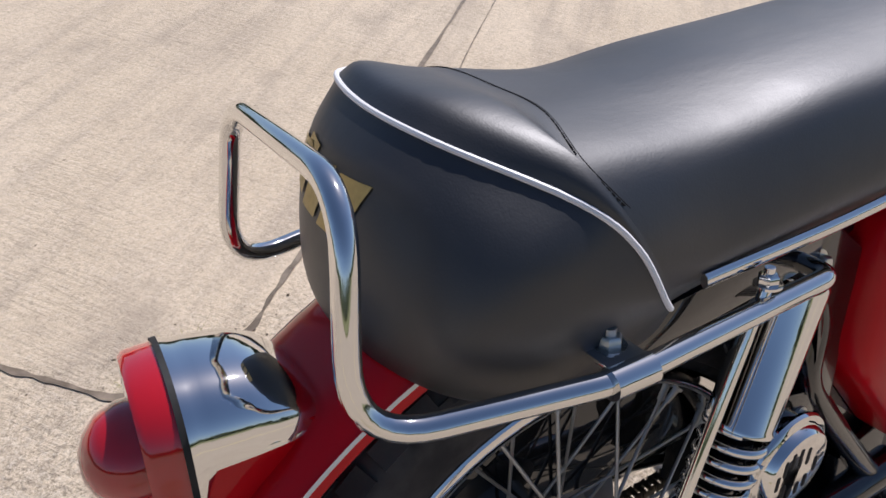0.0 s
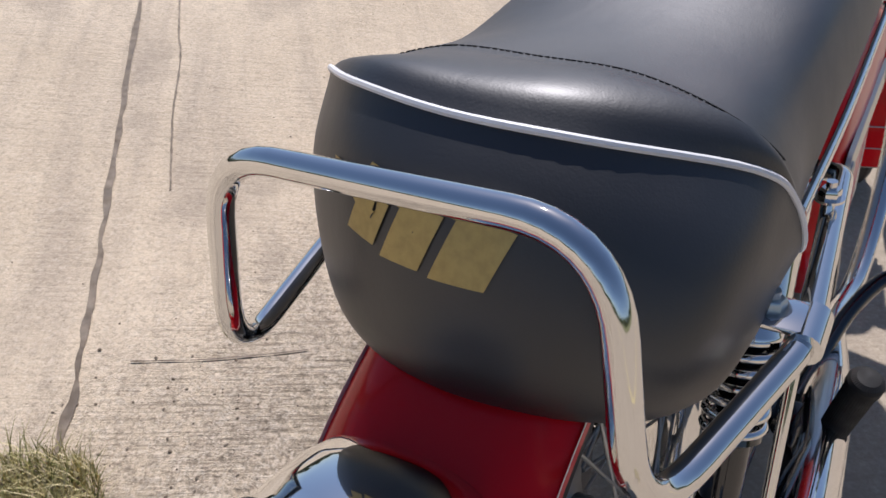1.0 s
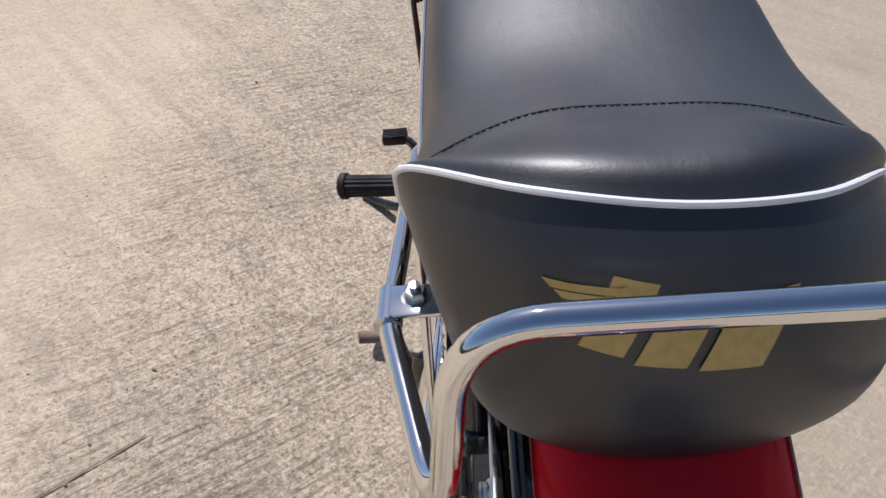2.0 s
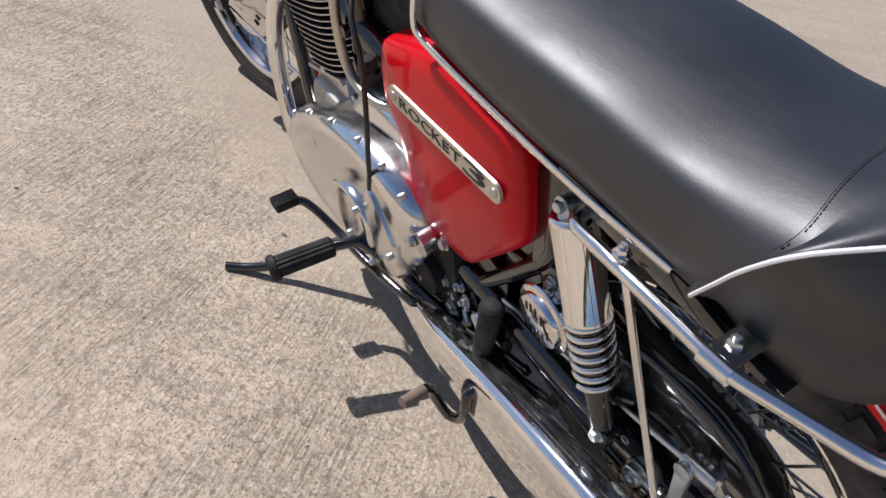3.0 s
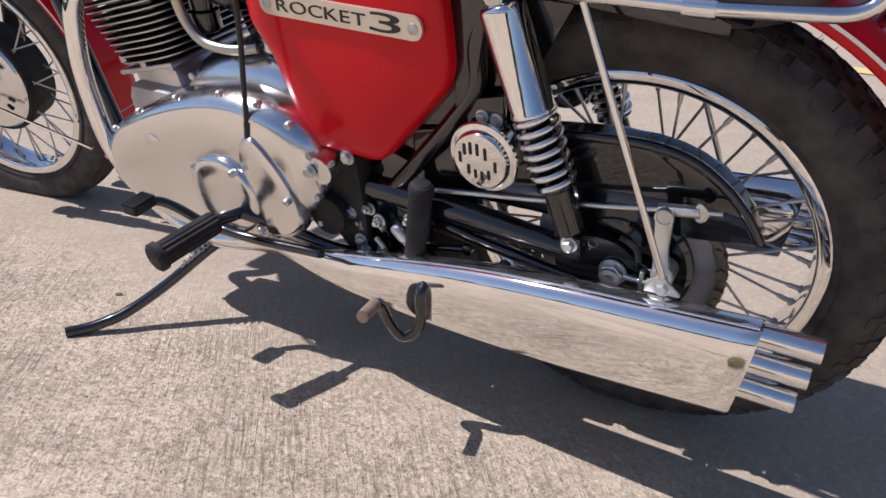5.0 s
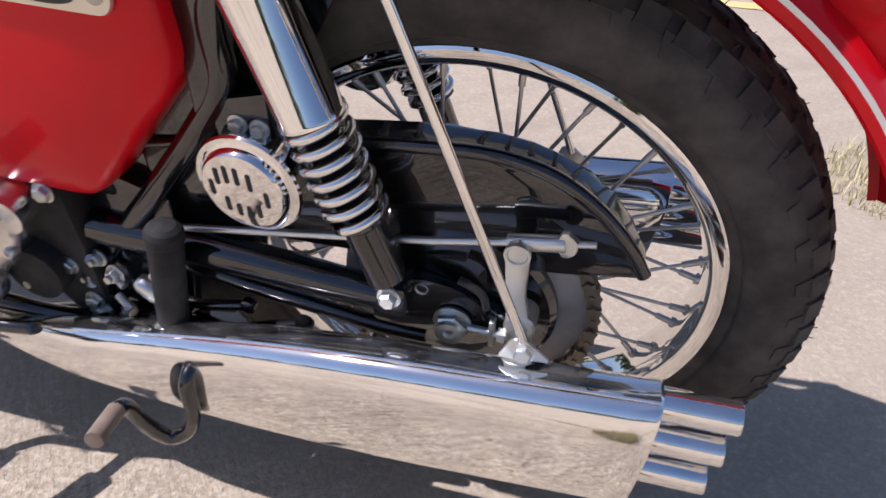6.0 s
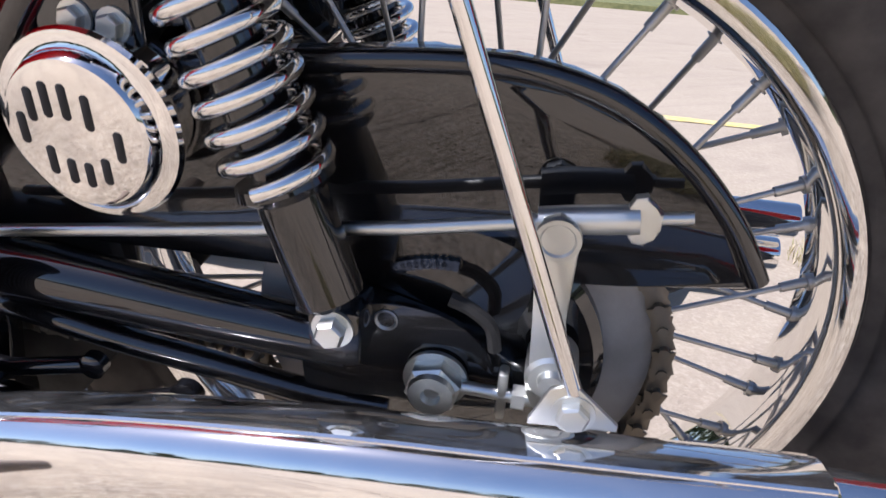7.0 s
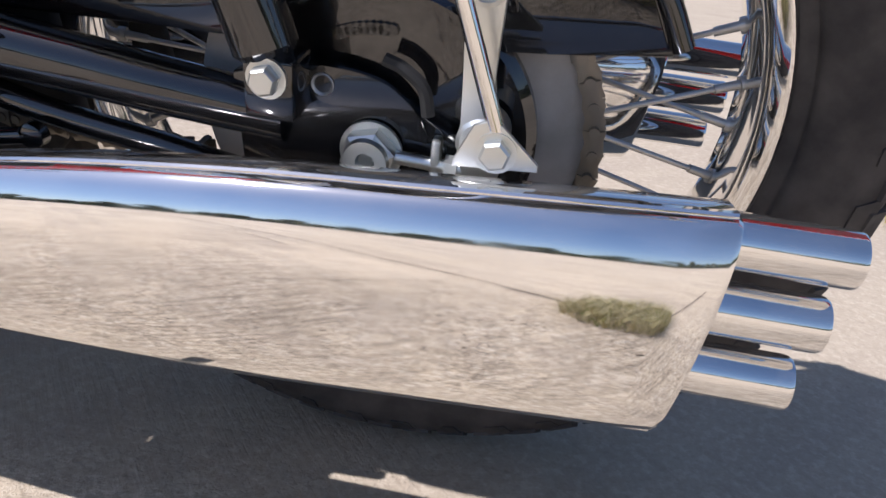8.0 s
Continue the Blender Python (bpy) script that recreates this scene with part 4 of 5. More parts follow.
bm = new_bm()
loft(bm, [lamp_ring(d, w, t, l) for d, w, t, l in ((-0.046, 0.040, 0.010, 0.004), (-0.040, 0.048, 0.024, -0.002), (-0.022, 0.053, 0.042, -0.008), (0.0, 0.055, 0.052, -0.010), (0.026, 0.056, 0.055, -0.008), (0.034, 0.0565, 0.0555, 0.020), (0.040, 0.058, 0.057, 0.050), (0.043, 0.058, 0.057, 0.055))], True)
part("housing", bm, CHROME, tail, "chrome lamp housing")
bm = new_bm()
loft(bm, [lamp_ring(d, w, t, l) for d, w, t, l in ((0.0405, 0.0588, 0.0578, 0.060), (0.0445, 0.0588, 0.0578, 0.060), (0.0445, 0.055, 0.054, 0.055))], True)
part("gasket", bm, GRIP, tail, "black rubber lamp gasket")
bm = new_bm()
loft(bm, [lamp_ring(d, w, t, l) for d, w, t, l in ((0.042, 0.057, 0.056, 0.058), (0.062, 0.056, 0.055, 0.057), (0.066, 0.053, 0.052, 0.054), (0.067, 0.040, 0.040, 0.040))], True)
part("lens_base", bm, LENS, tail, "red plastic lens base")
bm = new_bm()
lathe(bm, [(0.060, 0.036), (0.074, 0.035), (0.087, 0.030), (0.096, 0.021), (0.101, 0.011), (0.102, 0.0)], c0 - up_way * 0.008, back_way, 36)
part("lens_dome", bm, LENS, tail, "round red lens dome")
bm = new_bm()
rows = []
for d, w, t, l in ((-0.055, 0.046, 0.006, 0.004), (-0.02, 0.050, 0.012, 0.018), (0.006, 0.052, 0.012, 0.044), (0.036, 0.053, 0.012, 0.060)):
    rows.append([c0 + back_way * d + up_way * z + Vector((0, y, 0)) for y, z in ((-w, t), (-w * 1.02, -l * 0.5), (-w * 0.9, -l), (w * 0.9, -l), (w * 1.02, -l * 0.5), (w, t))])
loft(bm, rows, True)
part("lamp_bracket", bm, RED, tail, "red painted lamp bracket")


# ---- side panels
def build_panel(s):
    g = bgroup("side_panel", "glossy red side panel with metal name badge")
    edge = [(0.555, 0.392), (0.435, 0.424), (0.40, 0.428), (0.262, 0.410), (0.243, 0.392), (0.232, 0.330), (0.228, 0.262), (0.240, 0.232), (0.348, 0.106), (0.372, 0.100), (0.478, 0.104), (0.500, 0.150), (0.532, 0.247), (0.566, 0.296), (0.562, 0.360)]
    round_edge = []
    for a, b, c in zip(edge[-1:] + edge[:-1], edge, edge[1:] + edge[:1]):
        a, b, c = Vector((*a, 0)), Vector((*b, 0)), Vector((*c, 0))
        p, q = b + (a - b) * min(0.45, 0.018 / (a - b).length), b + (c - b) * min(0.45, 0.018 / (c - b).length)
        for t in (0.0, 0.25, 0.5, 0.75, 1.0):
            r = (1 - t) ** 2 * p + 2 * t * (1 - t) * b + t * t * q
            round_edge.append((r.x, r.y))
    cx, cz = 0.40, 0.28
    rows = []
    for f, y in ((1.0, 0.085), (1.0, 0.118), (0.985, 0.130), (0.94, 0.137), (0.80, 0.1415), (0.45, 0.144), (0.05, 0.145)):
        rows.append([(cx + (x - cx) * f, s * y, cz + (z - cz) * f) for x, z in round_edge])
    bm = new_bm()
    loft(bm, rows, True)
    part("panel_shell", bm, RED, g, angle=50)
    # badge, laid along the panel
    a, b = Vector((0.506, 0, 0.327)), Vector((0.270, 0, 0.318))
    d = (b - a).normalized()
    n = Vector((-d.z, 0, d.x))
    if n.z < 0:
        n = -n

    def at(x, z, y):
        p = a + d * x + n * z
        return Vector((p.x, s * y, p.z))
    L = (b - a).length
    out = []
    for k in range(9):
        t = math.pi / 2 + math.pi * k / 8
        out.append((0.0 + math.cos(t) * 0.014, math.sin(t) * 0.0165))
    for k in range(9):
        t = -math.pi / 2 + math.pi * k / 8
        out.append((L + math.cos(t) * 0.014, math.sin(t) * 0.0165))
    bm = new_bm()
    lo = [bm.verts.new(at(x, z, 0.1435)) for x, z in out]
    hi = [bm.verts.new(at(x * 0.998 + 0.0002, z * 0.95, 0.1478)) for x, z in out]
    bm.faces.new(hi)
    for i in range(len(out)):
        bm.faces.new((lo[i], lo[(i + 1) % len(out)], hi[(i + 1) % len(out)], hi[i]))
    part("badge", bm, BADGE, g, "pale metal name badge with black letters")
    for x in (0.0, L):
        bm = new_bm()
        lathe(bm, [(0, 0), (0, 0.0075), (0.0015, 0.0072), (0.003, 0.005), (0.0035, 0)], at(x, 0, 0.1475), (0, s, 0), 20)
        part("badge_screw", bm, BRUSHED, g)
    return g, at, L


def lettering(parent, text, origin, x_way, z_way, size, mat, width, name="letter", thick=0.0006):
    """Letters as thin raised shapes, one object each, spread over a width."""
    x_way, z_way = Vector(x_way).normalized(), Vector(z_way).normalized()
    nrm = x_way.cross(z_way)
    made, x = [], 0.0
    for ch in text:
        cu = bpy.data.curves.new("glyph", "FONT")
        cu.body, cu.size, cu.extrude = ch, size, thick
        tmp = bpy.data.objects.new("glyph", cu)
        me = bpy.data.meshes.new_from_object(tmp)
        bpy.data.objects.remove(tmp)
        bpy.data.curves.remove(cu)
        lo, hi = min(v.co.x for v in me.vertices), max(v.co.x for v in me.vertices)
        made.append((me, x - lo))
        x += hi - lo + size * 0.10
    f = width / (x - size * 0.10)
    for me, off in made:
        for v in me.vertices:
            q = v.co.copy()
            v.co = Vector(origin) + x_way * (off + q.x) * f + z_way * q.y + nrm * q.z
        me.name = name
        me.materials.append(mat)
        new(name, me).parent = parent


for s in (1, -1):
    g, at, L = build_panel(s)
    if s > 0:
        way = at(1, 0, 0.148) - at(0, 0, 0.148)
        upw = at(0, 1, 0.148) - at(0, 0, 0.148)
        lettering(g, "ROCKET", at(0.017, -0.0078, 0.1482), way, upw, 0.0235, PLATE_BLACK, 0.148)
        lettering(g, "3", at(0.171, -0.0110, 0.1482), way, upw, 0.036, PLATE_BLACK, 0.047)

# ---- frame
bm = new_bm()
for s in (-1, 1):
    tube(bm, smooth_line([(0.165, s * 0.095, 0.372), (0.205, s * 0.10, 0.300), (0.208, s * 0.10, 0.235), (0.245, s * 0.10, 0.178), (0.33, s * 0.10, 0.075), (0.395, s * 0.10, 0.0), (0.44, s * 0.10, -0.07)], 6), 0.0135, 14)
    tube(bm, smooth_line([(0.30, s * 0.10, -0.075), (0.46, s * 0.11, -0.110), (0.62, s * 0.12, -0.138), (0.80, s * 0.11, -0.13), (1.01, s * 0.08, -0.06), (1.10, s * 0.06, 0.16), (1.24, s * 0.02, 0.50)], 7), 0.0155, 14)
    tube(bm, [(0.46, s * 0.085, 0.395), (0.16, s * 0.085, 0.365), (-0.10, s * 0.085, 0.355)], 0.013, 12)
    plate(bm, [(0.15, 0.395), (0.19, 0.395), (0.235, 0.36), (0.235, 0.20), (0.20, 0.24), (0.19, 0.33)], s * 0.085, s * 0.112, 0.003)
    plate(bm, [(0.165, 0.230), (0.225, 0.215), (0.215, 0.165), (0.165, 0.180)], s * 0.095, s * 0.108, 0.003)
    plate(bm, [(0.30, 0.085), (0.36, 0.105), (0.44, 0.03), (0.44, -0.10), (0.31, -0.085), (0.30, -0.02)], s * 0.084, s * 0.098, 0.003)
bpart("frame", bm, BLACK, label="gloss black tubular frame")
bm = new_bm()
box(bm, (0.36, 0, 0.27), (0.28, 0.15, 0.27), 0.02)
box(bm, (0.40, 0, 0.05), (0.10, 0.16, 0.22), 0.02)
bpart("oil_tank", bm, BLACK, label="black oil tank behind the side panels")
bm = new_bm()
box(bm, (0.63, 0.0, 0.375), (0.17, 0.15, 0.10), 0.02)
bpart("air_box", bm, GRIP, label="black air filter box")

# black tinware between the side panels and the wheel
for s in (-1, 1):
    bm = new_bm()
    plate(bm, [(0.27, 0.405), (0.09, 0.388), (0.085, 0.345), (0.125, 0.27), (0.165, 0.205), (0.225, 0.165), (0.27, 0.115), (0.35, 0.02), (0.44, -0.02), (0.47, 0.14), (0.34, 0.20), (0.27, 0.26)], s * 0.078, s * 0.083, 0.001)
    bpart("inner_panel", bm, BLACK, label="gloss black inner panel")
# inner rear guard between seat and wheel
bm = new_bm()
rows = []
for i in range(15):
    a = radians(45 + i * 6.0)
    rows.append([(math.cos(a) * 0.405, y, math.sin(a) * 0.405) for y in (-0.07, -0.035, 0, 0.035, 0.07)])
loft(bm, rows)
bpart("inner_guard", bm, BLACK)


# ---- round slotted horns
def build_horn(s):
    g = bgroup("horn", "round chrome horn with slotted face")
    c = Vector((0.186, 0.120, 0.146)) if s > 0 else Vector((0.158, -0.122, 0.174))
    ax = Vector((0.05, s, -0.06)).normalized()
    e1 = Vector((1, 0, 0)) - ax * ax.x
    e1.normalize()
    e2 = ax.cross(e1)
    bm = new_bm()
    lathe(bm, [(-0.03, 0.0), (-0.03, 0.040), (0.0, 0.045), (0.002, 0.0515), (0.005, 0.0525), (0.008, 0.051), (0.0085, 0.046), (0.010, 0.0430), (0.0155, 0.0415), (0.0180, 0.0395), (0.0185, 0.0370), (0.0185, 0)], c, ax, 48)
    part("horn_body", bm, CHROME, g, "chrome horn cover", 25)
    bm = new_bm()
    lathe(bm, [(-0.029, 0.0), (-0.029, 0.042), (-0.036, 0.041), (-0.046, 0.030), (-0.050, 0.014), (-0.050, 0.0)], c, ax, 40)
    part("horn_back", bm, BLACK, g, "black domed horn back")
    slots = [(-0.022, 0.0145, 0.018), (-0.0125, 0.0180, 0.019), (-0.002, 0.0178, 0.019), (0.010, 0.0135, 0.019), (0.0245, -0.003, 0.017), (-0.0295, 0.001, 0.017),
             (-0.0170, -0.0155, 0.016), (-0.0065, -0.0205, 0.014), (0.0035, -0.0215, 0.014), (0.0140, -0.0180, 0.015)]
    # no openings are cut: flat dark shapes give the slots their shade
    for x, z, ln in slots:
        bm = new_bm()
        p = c + ax * 0.0187 - e1 * x * s + e2 * (z if e2.z > 0 else -z)
        tube(bm, [p - e2 * ln / 2, p - e2 * ln * 0.42, p + e2 * ln * 0.42, p + e2 * ln / 2], [0.0012, 0.0026, 0.0026, 0.0012], 8, squash=(tuple(ax), 0.25))
        part("slot", bm, DARK, g)
    bm = new_bm()
    tube(bm, [c - ax * 0.02, c + Vector((0.007, -s * 0.020, 0.055))], 0.007, 8)
    part("horn_bracket", bm, BLACK, g)


build_horn(1)
build_horn(-1)
for u, w in ((0.196, 0.197), (0.175, 0.195)):
    for s in (-1, 1):
        bm = new_bm()
        bolt(bm, (u, s * 0.108, w), (0, s, 0), 0.007, 0.007)
        bpart("frame_bolt", bm, ZINC)

# ---- engine
engine = bgroup("engine", "polished three-cylinder engine with finned black barrel block")


def rounded(outline, steps=4):
    return [(p.x, p.z) for p in smooth_line([(x, 0, z) for x, z in outline], steps, True)]


COVER = [(0.935, 0.062), (0.85, 0.112), (0.74, 0.156), (0.63, 0.182), (0.55, 0.178), (0.492, 0.152), (0.459, 0.106), (0.457, 0.030), (0.508, -0.030), (0.585, -0.082), (0.68, -0.114), (0.80, -0.118), (0.905, -0.098), (0.972, -0.052), (0.975, 0.010)]
bm = new_bm()
o = rounded(COVER)
cx, cz = 0.69, 0.035
rows = []
for f, y in ((1.0, 0.06), (1.0, 0.138), (0.990, 0.149), (0.965, 0.159), (0.925, 0.168), (0.875, 0.1745), (0.82, 0.178), (0.5, 0.180), (0.05, 0.181)):
    rows.append([(cx + (x - cx) * f, y, cz + (z - cz) * f) for x, z in o])
loft(bm, rows, True)
part("primary_cover", bm, ALLOY, engine, "polished alloy primary cover")
bm = new_bm()
lathe(bm, [(-0.004, 0.0), (-0.004, 0.0725), (0.008, 0.0725), (0.0125, 0.070), (0.0150, 0.065), (0.0160, 0.058), (0.0168, 0.040), (0.0172, 0.0)], (0.645, 0.178, 0.004), (0, 1, 0), 56)
part("clutch_cover", bm, ALLOY, engine, "round polished clutch cover")
bm = new_bm()
rows = []
for f, y in ((1.0, 0.160), (0.97, 0.176), (0.88, 0.185), (0.5, 0.189), (0.06, 0.190)):
    rows.append([(0.53 + (x - 0.53) * f, y, 0.05 + (z - 0.05) * f) for x, z in rounded([(0.600, 0.100), (0.574, 0.130), (0.548, 0.118), (0.504, 0.060), (0.484, 0.000), (0.498, -0.036), (0.535, -0.058), (0.585, -0.056), (0.600, 0.02)])])
loft(bm, rows, True)
part("release_housing", bm, ALLOY, engine, "polished clutch release housing")
bm = new_bm()
lathe(bm, [(0, 0), (0, 0.015), (0.004, 0.015), (0.006, 0.012), (0.006, 0)], (0.80, 0.176, 0.070), (0, 1, 0), 28)
part("inspection_cap", bm, ALLOY, engine)
screws = [o[i] for i in range(0, len(o), 4)]
for x, z, y in [(cx + (x - cx) * 0.962, cz + (z - cz) * 0.962, 0.160) for x, z in screws] + [(0.715, 0.040, 0.179), (0.690, -0.020, 0.179), (0.605, 0.060, 0.198), (0.570, -0.040, 0.197), (0.650, -0.030, 0.198), (0.502, 0.03, 0.193)]:
    bm = new_bm()
    lathe(bm, [(-0.008, 0), (-0.008, 0.0065), (0.002, 0.0065), (0.004, 0.005), (0.004, 0.0025), (0.002, 0.002), (0.002, 0)], (x, y, z), (0, 1, 0), 14)
    part("cover_screw", bm, ZINC, engine)
bm = new_bm()
box(bm, (0.72, 0, 0.035), (0.42, 0.24, 0.20), 0.03)
box(bm, (0.50, 0, 0.02), (0.16, 0.25, 0.16), 0.02)
part("crankcase", bm, CAST, engine, "cast alloy crankcase")
bm = new_bm()
rows = []
for y, f in ((0.0, 1.0), (0.050, 1.0), (0.078, 0.96), (0.098, 0.88), (0.112, 0.76), (0.122, 0.5), (0.124, 0.05)):
    rows.append([(0.64 + (x - 0.64) * f, y, 0.10 + (z - 0.10) * f) for x, z in rounded([(0.80, 0.10), (0.775, 0.170), (0.70, 0.212), (0.60, 0.230), (0.50, 0.210), (0.44, 0.15), (0.45, 0.06), (0.66, 0.03)])])
loft(bm, rows, True)
part("gear_cover", bm, ALLOY, engine, "polished inner crankcase ridge")
for x, z in ((0.755, 0.165), (0.68, 0.190), (0.60, 0.200), (0.53, 0.185)):
    bm = new_bm()
    lathe(bm, [(-0.004, 0), (-0.004, 0.007), (0.006, 0.007), (0.008, 0.005), (0.008, 0)], (x, 0.096, z), (0, 1, 0), 16)
    part("cover_screw", bm, ZINC, engine)
bm = new_bm()
plate(bm, [(0.452, 0.115), (0.472, 0.110), (0.480, -0.04), (0.44, -0.09), (0.40, -0.06), (0.405, 0.10)], 0.08, 0.128, 0.008)
part("gearbox_end", bm, GRIP, engine, "black engine mounting plate")
bm = new_bm()
tube(bm, [(0.455, 0.11, 0.085), (0.455, 0.16, 0.08)], 0.024, 20)
part("gearbox_cover", bm, ALLOY, engine, "polished gearbox end cover")
bm = new_bm()
tube(bm, [(0.462, 0.11, -0.01), (0.462, 0.150, -0.01)], 0.034, 24)
part("gearbox_boss", bm, GRIP, engine, "black gearbox boss")
for u, v, w in ((0.414, 0.135, 0.101), (0.470, 0.162, 0.078), (0.43, 0.128, -0.005), (0.415, 0.128, -0.055)):
    bm = new_bm()
    bolt(bm, (u, v, w), (0, 1, 0), 0.009, 0.008)
    part("engine_bolt", bm, ZINC, engine)
# finned barrel and head, leaning forward
up = Vector((0.24, 0, 1)).normalized()
c = Vector((0.862, 0.0, 0.152))
rot = Matrix.Rotation(math.atan(0.24), 3, "Y")
bm = new_bm()
box(bm, c + up * (-0.03), (0.115, 0.185, 0.09), 0.012, rot)
box(bm, c + up * 0.012, (0.150, 0.215, 0.010), 0.004, rot)
for du, dv in ((0.06, 0.098), (-0.06, 0.098), (0.0, 0.104)):
    tube(bm, [c + up * 0.014 + Vector((du, dv, 0)), c + up * 0.026 + Vector((du, dv, 0))], 0.007, 6)
part("barrel_base", bm, CAST, engine, "cast alloy barrel base")
bm = new_bm()
box(bm, c + up * 0.13, (0.125, 0.170, 0.23), 0.02, rot)
part("barrel", bm, BLACK, engine, "black finned barrel")
def fin_ring(k, thick, grow):
    """One cooling fin: a rounded slab square to the barrel."""
    bm = new_bm()
    rows = []
    for dz, f in ((-thick / 2, 0.99), (-thick / 4, 1.0), (thick / 4, 1.0), (thick / 2, 0.99)):
        ring = []
        for j in range(40):
            a = 2 * math.pi * j / 40
            ca, sa = math.cos(a), math.sin(a)
            x = (0.086 + grow * k) * f * math.copysign(abs(ca) ** 0.55, ca)
            y = (0.108 + 0.0006 * k) * f * math.copysign(abs(sa) ** 0.45, sa)
            ring.append(c + up * (0.026 + 0.0118 * k + dz) + rot @ Vector((x + 0.0018 * k, y, 0)))
        rows.append(ring)
    loft(bm, rows, True)
    return bm


for k in range(12):
    fin = part("fin", fin_ring(k, 0.0046, 0.0034), CAST, engine)
    fin.data.materials.append(GRIP)                 # black between the bare machined edges
    for f in fin.data.polygons:
        f.material_index = 1 if abs(f.normal.dot(up)) > 0.6 else 0
for k in range(13, 18):
    part("head_fin", fin_ring(k, 0.0036, 0.0022), BLACK, engine, "black painted head fin")
bm = new_bm()
box(bm, c + up * 0.262 + Vector((0.01, 0, 0)), (0.165, 0.215, 0.05), 0.015, rot)
for v in (0.085, 0.0, -0.085):
    tube(bm, [c + up * 0.25 + Vector((0.03, v, 0)), c + up * 0.30 + Vector((0.03, v, 0))], 0.016, 12)
part("rocker_box", bm, BLACK, engine, "black rocker box")
for v in (0.108, 0.02, -0.08):
    bm = new_bm()
    tube(bm, smooth_line([c + up * 0.175 + Vector((0.010, v, 0)), c + up * 0.190 + Vector((0.014, v + 0.006, 0)), c + up * 0.215 + Vector((0.045, v + 0.012, 0)), c + up * 0.27 + Vector((0.075, v, 0))], 6), [0.008] * 6 + [0.006] * 13, 10)
    part("plug_lead", bm, GRIP, engine, "black rubber plug lead")
    bm = new_bm()
    tube(bm, [c + up * 0.200 + Vector((0.070, v, 0)), c + up * 0.238 + Vector((0.074, v, 0))], 0.0075, 12)
    part("head_stud", bm, ZINC, engine, "bright head stud cap")
# carburettors behind the head
for v in (0.09, 0.0, -0.09):
    bm = new_bm()
    p = Vector((0.700, v, 0.330))
    tube(bm, [p + Vector((0.06, 0, 0.015)), p, p - Vector((0.075, 0, 0.02))], 0.024, 16)
    tube(bm, [p + Vector((0, 0, 0.055)), p - Vector((0, 0, 0.045))], 0.021, 16)
    lathe(bm, [(0, 0), (0, 0.024), (0.03, 0.024), (0.034, 0.018), (0.034, 0)], p - Vector((0, 0, 0.05)), (0, 0, -1), 18)
    lathe(bm, [(0, 0), (0, 0.010), (0.016, 0.010), (0.018, 0)], p + Vector((0, 0.02, 0)), (0, 1, 0), 14)
    part("carburettor", bm, BLACK, engine, "dark oily carburettor body")
bm = new_bm()
tube(bm, smooth_line([(0.70, 0.112, 0.47), (0.711, 0.125, 0.390), (0.716, 0.126, 0.334), (0.708, 0.126, 0.279), (0.679, 0.124, 0.243), (0.628, 0.118, 0.234), (0.590, 0.100, 0.236)], 8), 0.0085, 12)
bpart("breather_hose", bm, HOSE, label="clear tan breather hose")
bm = new_bm()
tube(bm, smooth_line([(0.62, 0.12, 0.475), (0.568, 0.165, 0.43), (0.535, 0.176, 0.385), (0.538, 0.178, 0.30), (0.556, 0.178, 0.20), (0.568, 0.176, 0.145)], 8), 0.0042, 10)
tube(bm, [(0.565, 0.176, 0.150), (0.571, 0.175, 0.120), (0.573, 0.174, 0.095)], [0.0065, 0.0075, 0.0065], 12)
bpart("clutch_cable", bm, BLUEGREY, label="black clutch cable with rubber boot")
bm = new_bm()
lathe(bm, [(-0.03, 0), (-0.03, 0.058), (0.0, 0.058), (0.004, 0.064), (0.012, 0.064), (0.015, 0.060), (0.015, 0)], (0.568, 0.092, 0.296), (0.45, 1, 0.0), 40)
lathe(bm, [(0.0, 0.064), (0.003, 0.067), (0.006, 0.064)], (0.570, 0.096, 0.296), (0.45, 1, 0.0), 40)
bpart("filter_cover", bm, CHROME, label="chrome intake cover edge")

# added black plates that block the bright ground showing through behind the gearbox
bm = new_bm()
plate(bm, [(0.24, 0.10), (0.34, 0.15), (0.47, 0.13), (0.49, -0.09), (0.42, -0.125), (0.28, -0.10), (0.22, -0.03)], 0.058, 0.070, 0.003)
plate(bm, [(0.24, 0.10), (0.34, 0.15), (0.47, 0.13), (0.49, -0.09), (0.42, -0.125), (0.28, -0.10), (0.22, -0.03)], -0.070, -0.058, 0.003)
bpart("backing_plate", bm, GRIP, label="added black backing plates that darken the gaps behind the gearbox")
# pinned brake and stand levers lying along the silencer
bm = new_bm()
for u0, w0, u1, w1, v, r in ((0.20, -0.058, 0.29, -0.052, 0.126, 0.008), (0.16, -0.036, 0.31, -0.076, 0.118, 0.007), (0.22, -0.020, 0.33, -0.030, 0.122, 0.006)):
    tube(bm, [(u0, v, w0), (0.5 * (u0 + u1), v + 0.004, 0.5 * (w0 + w1) - 0.004), (u1, v, w1)], r, 10)
    lathe(bm, [(0, 0), (0, r * 1.5), (0.008, r * 1.5), (0.010, r), (0.010, 0)], (u0, v - 0.004, w0), (0, 1, 0), 16)
bpart("stand_link", bm, BLACK, label="black stand and pedal levers")

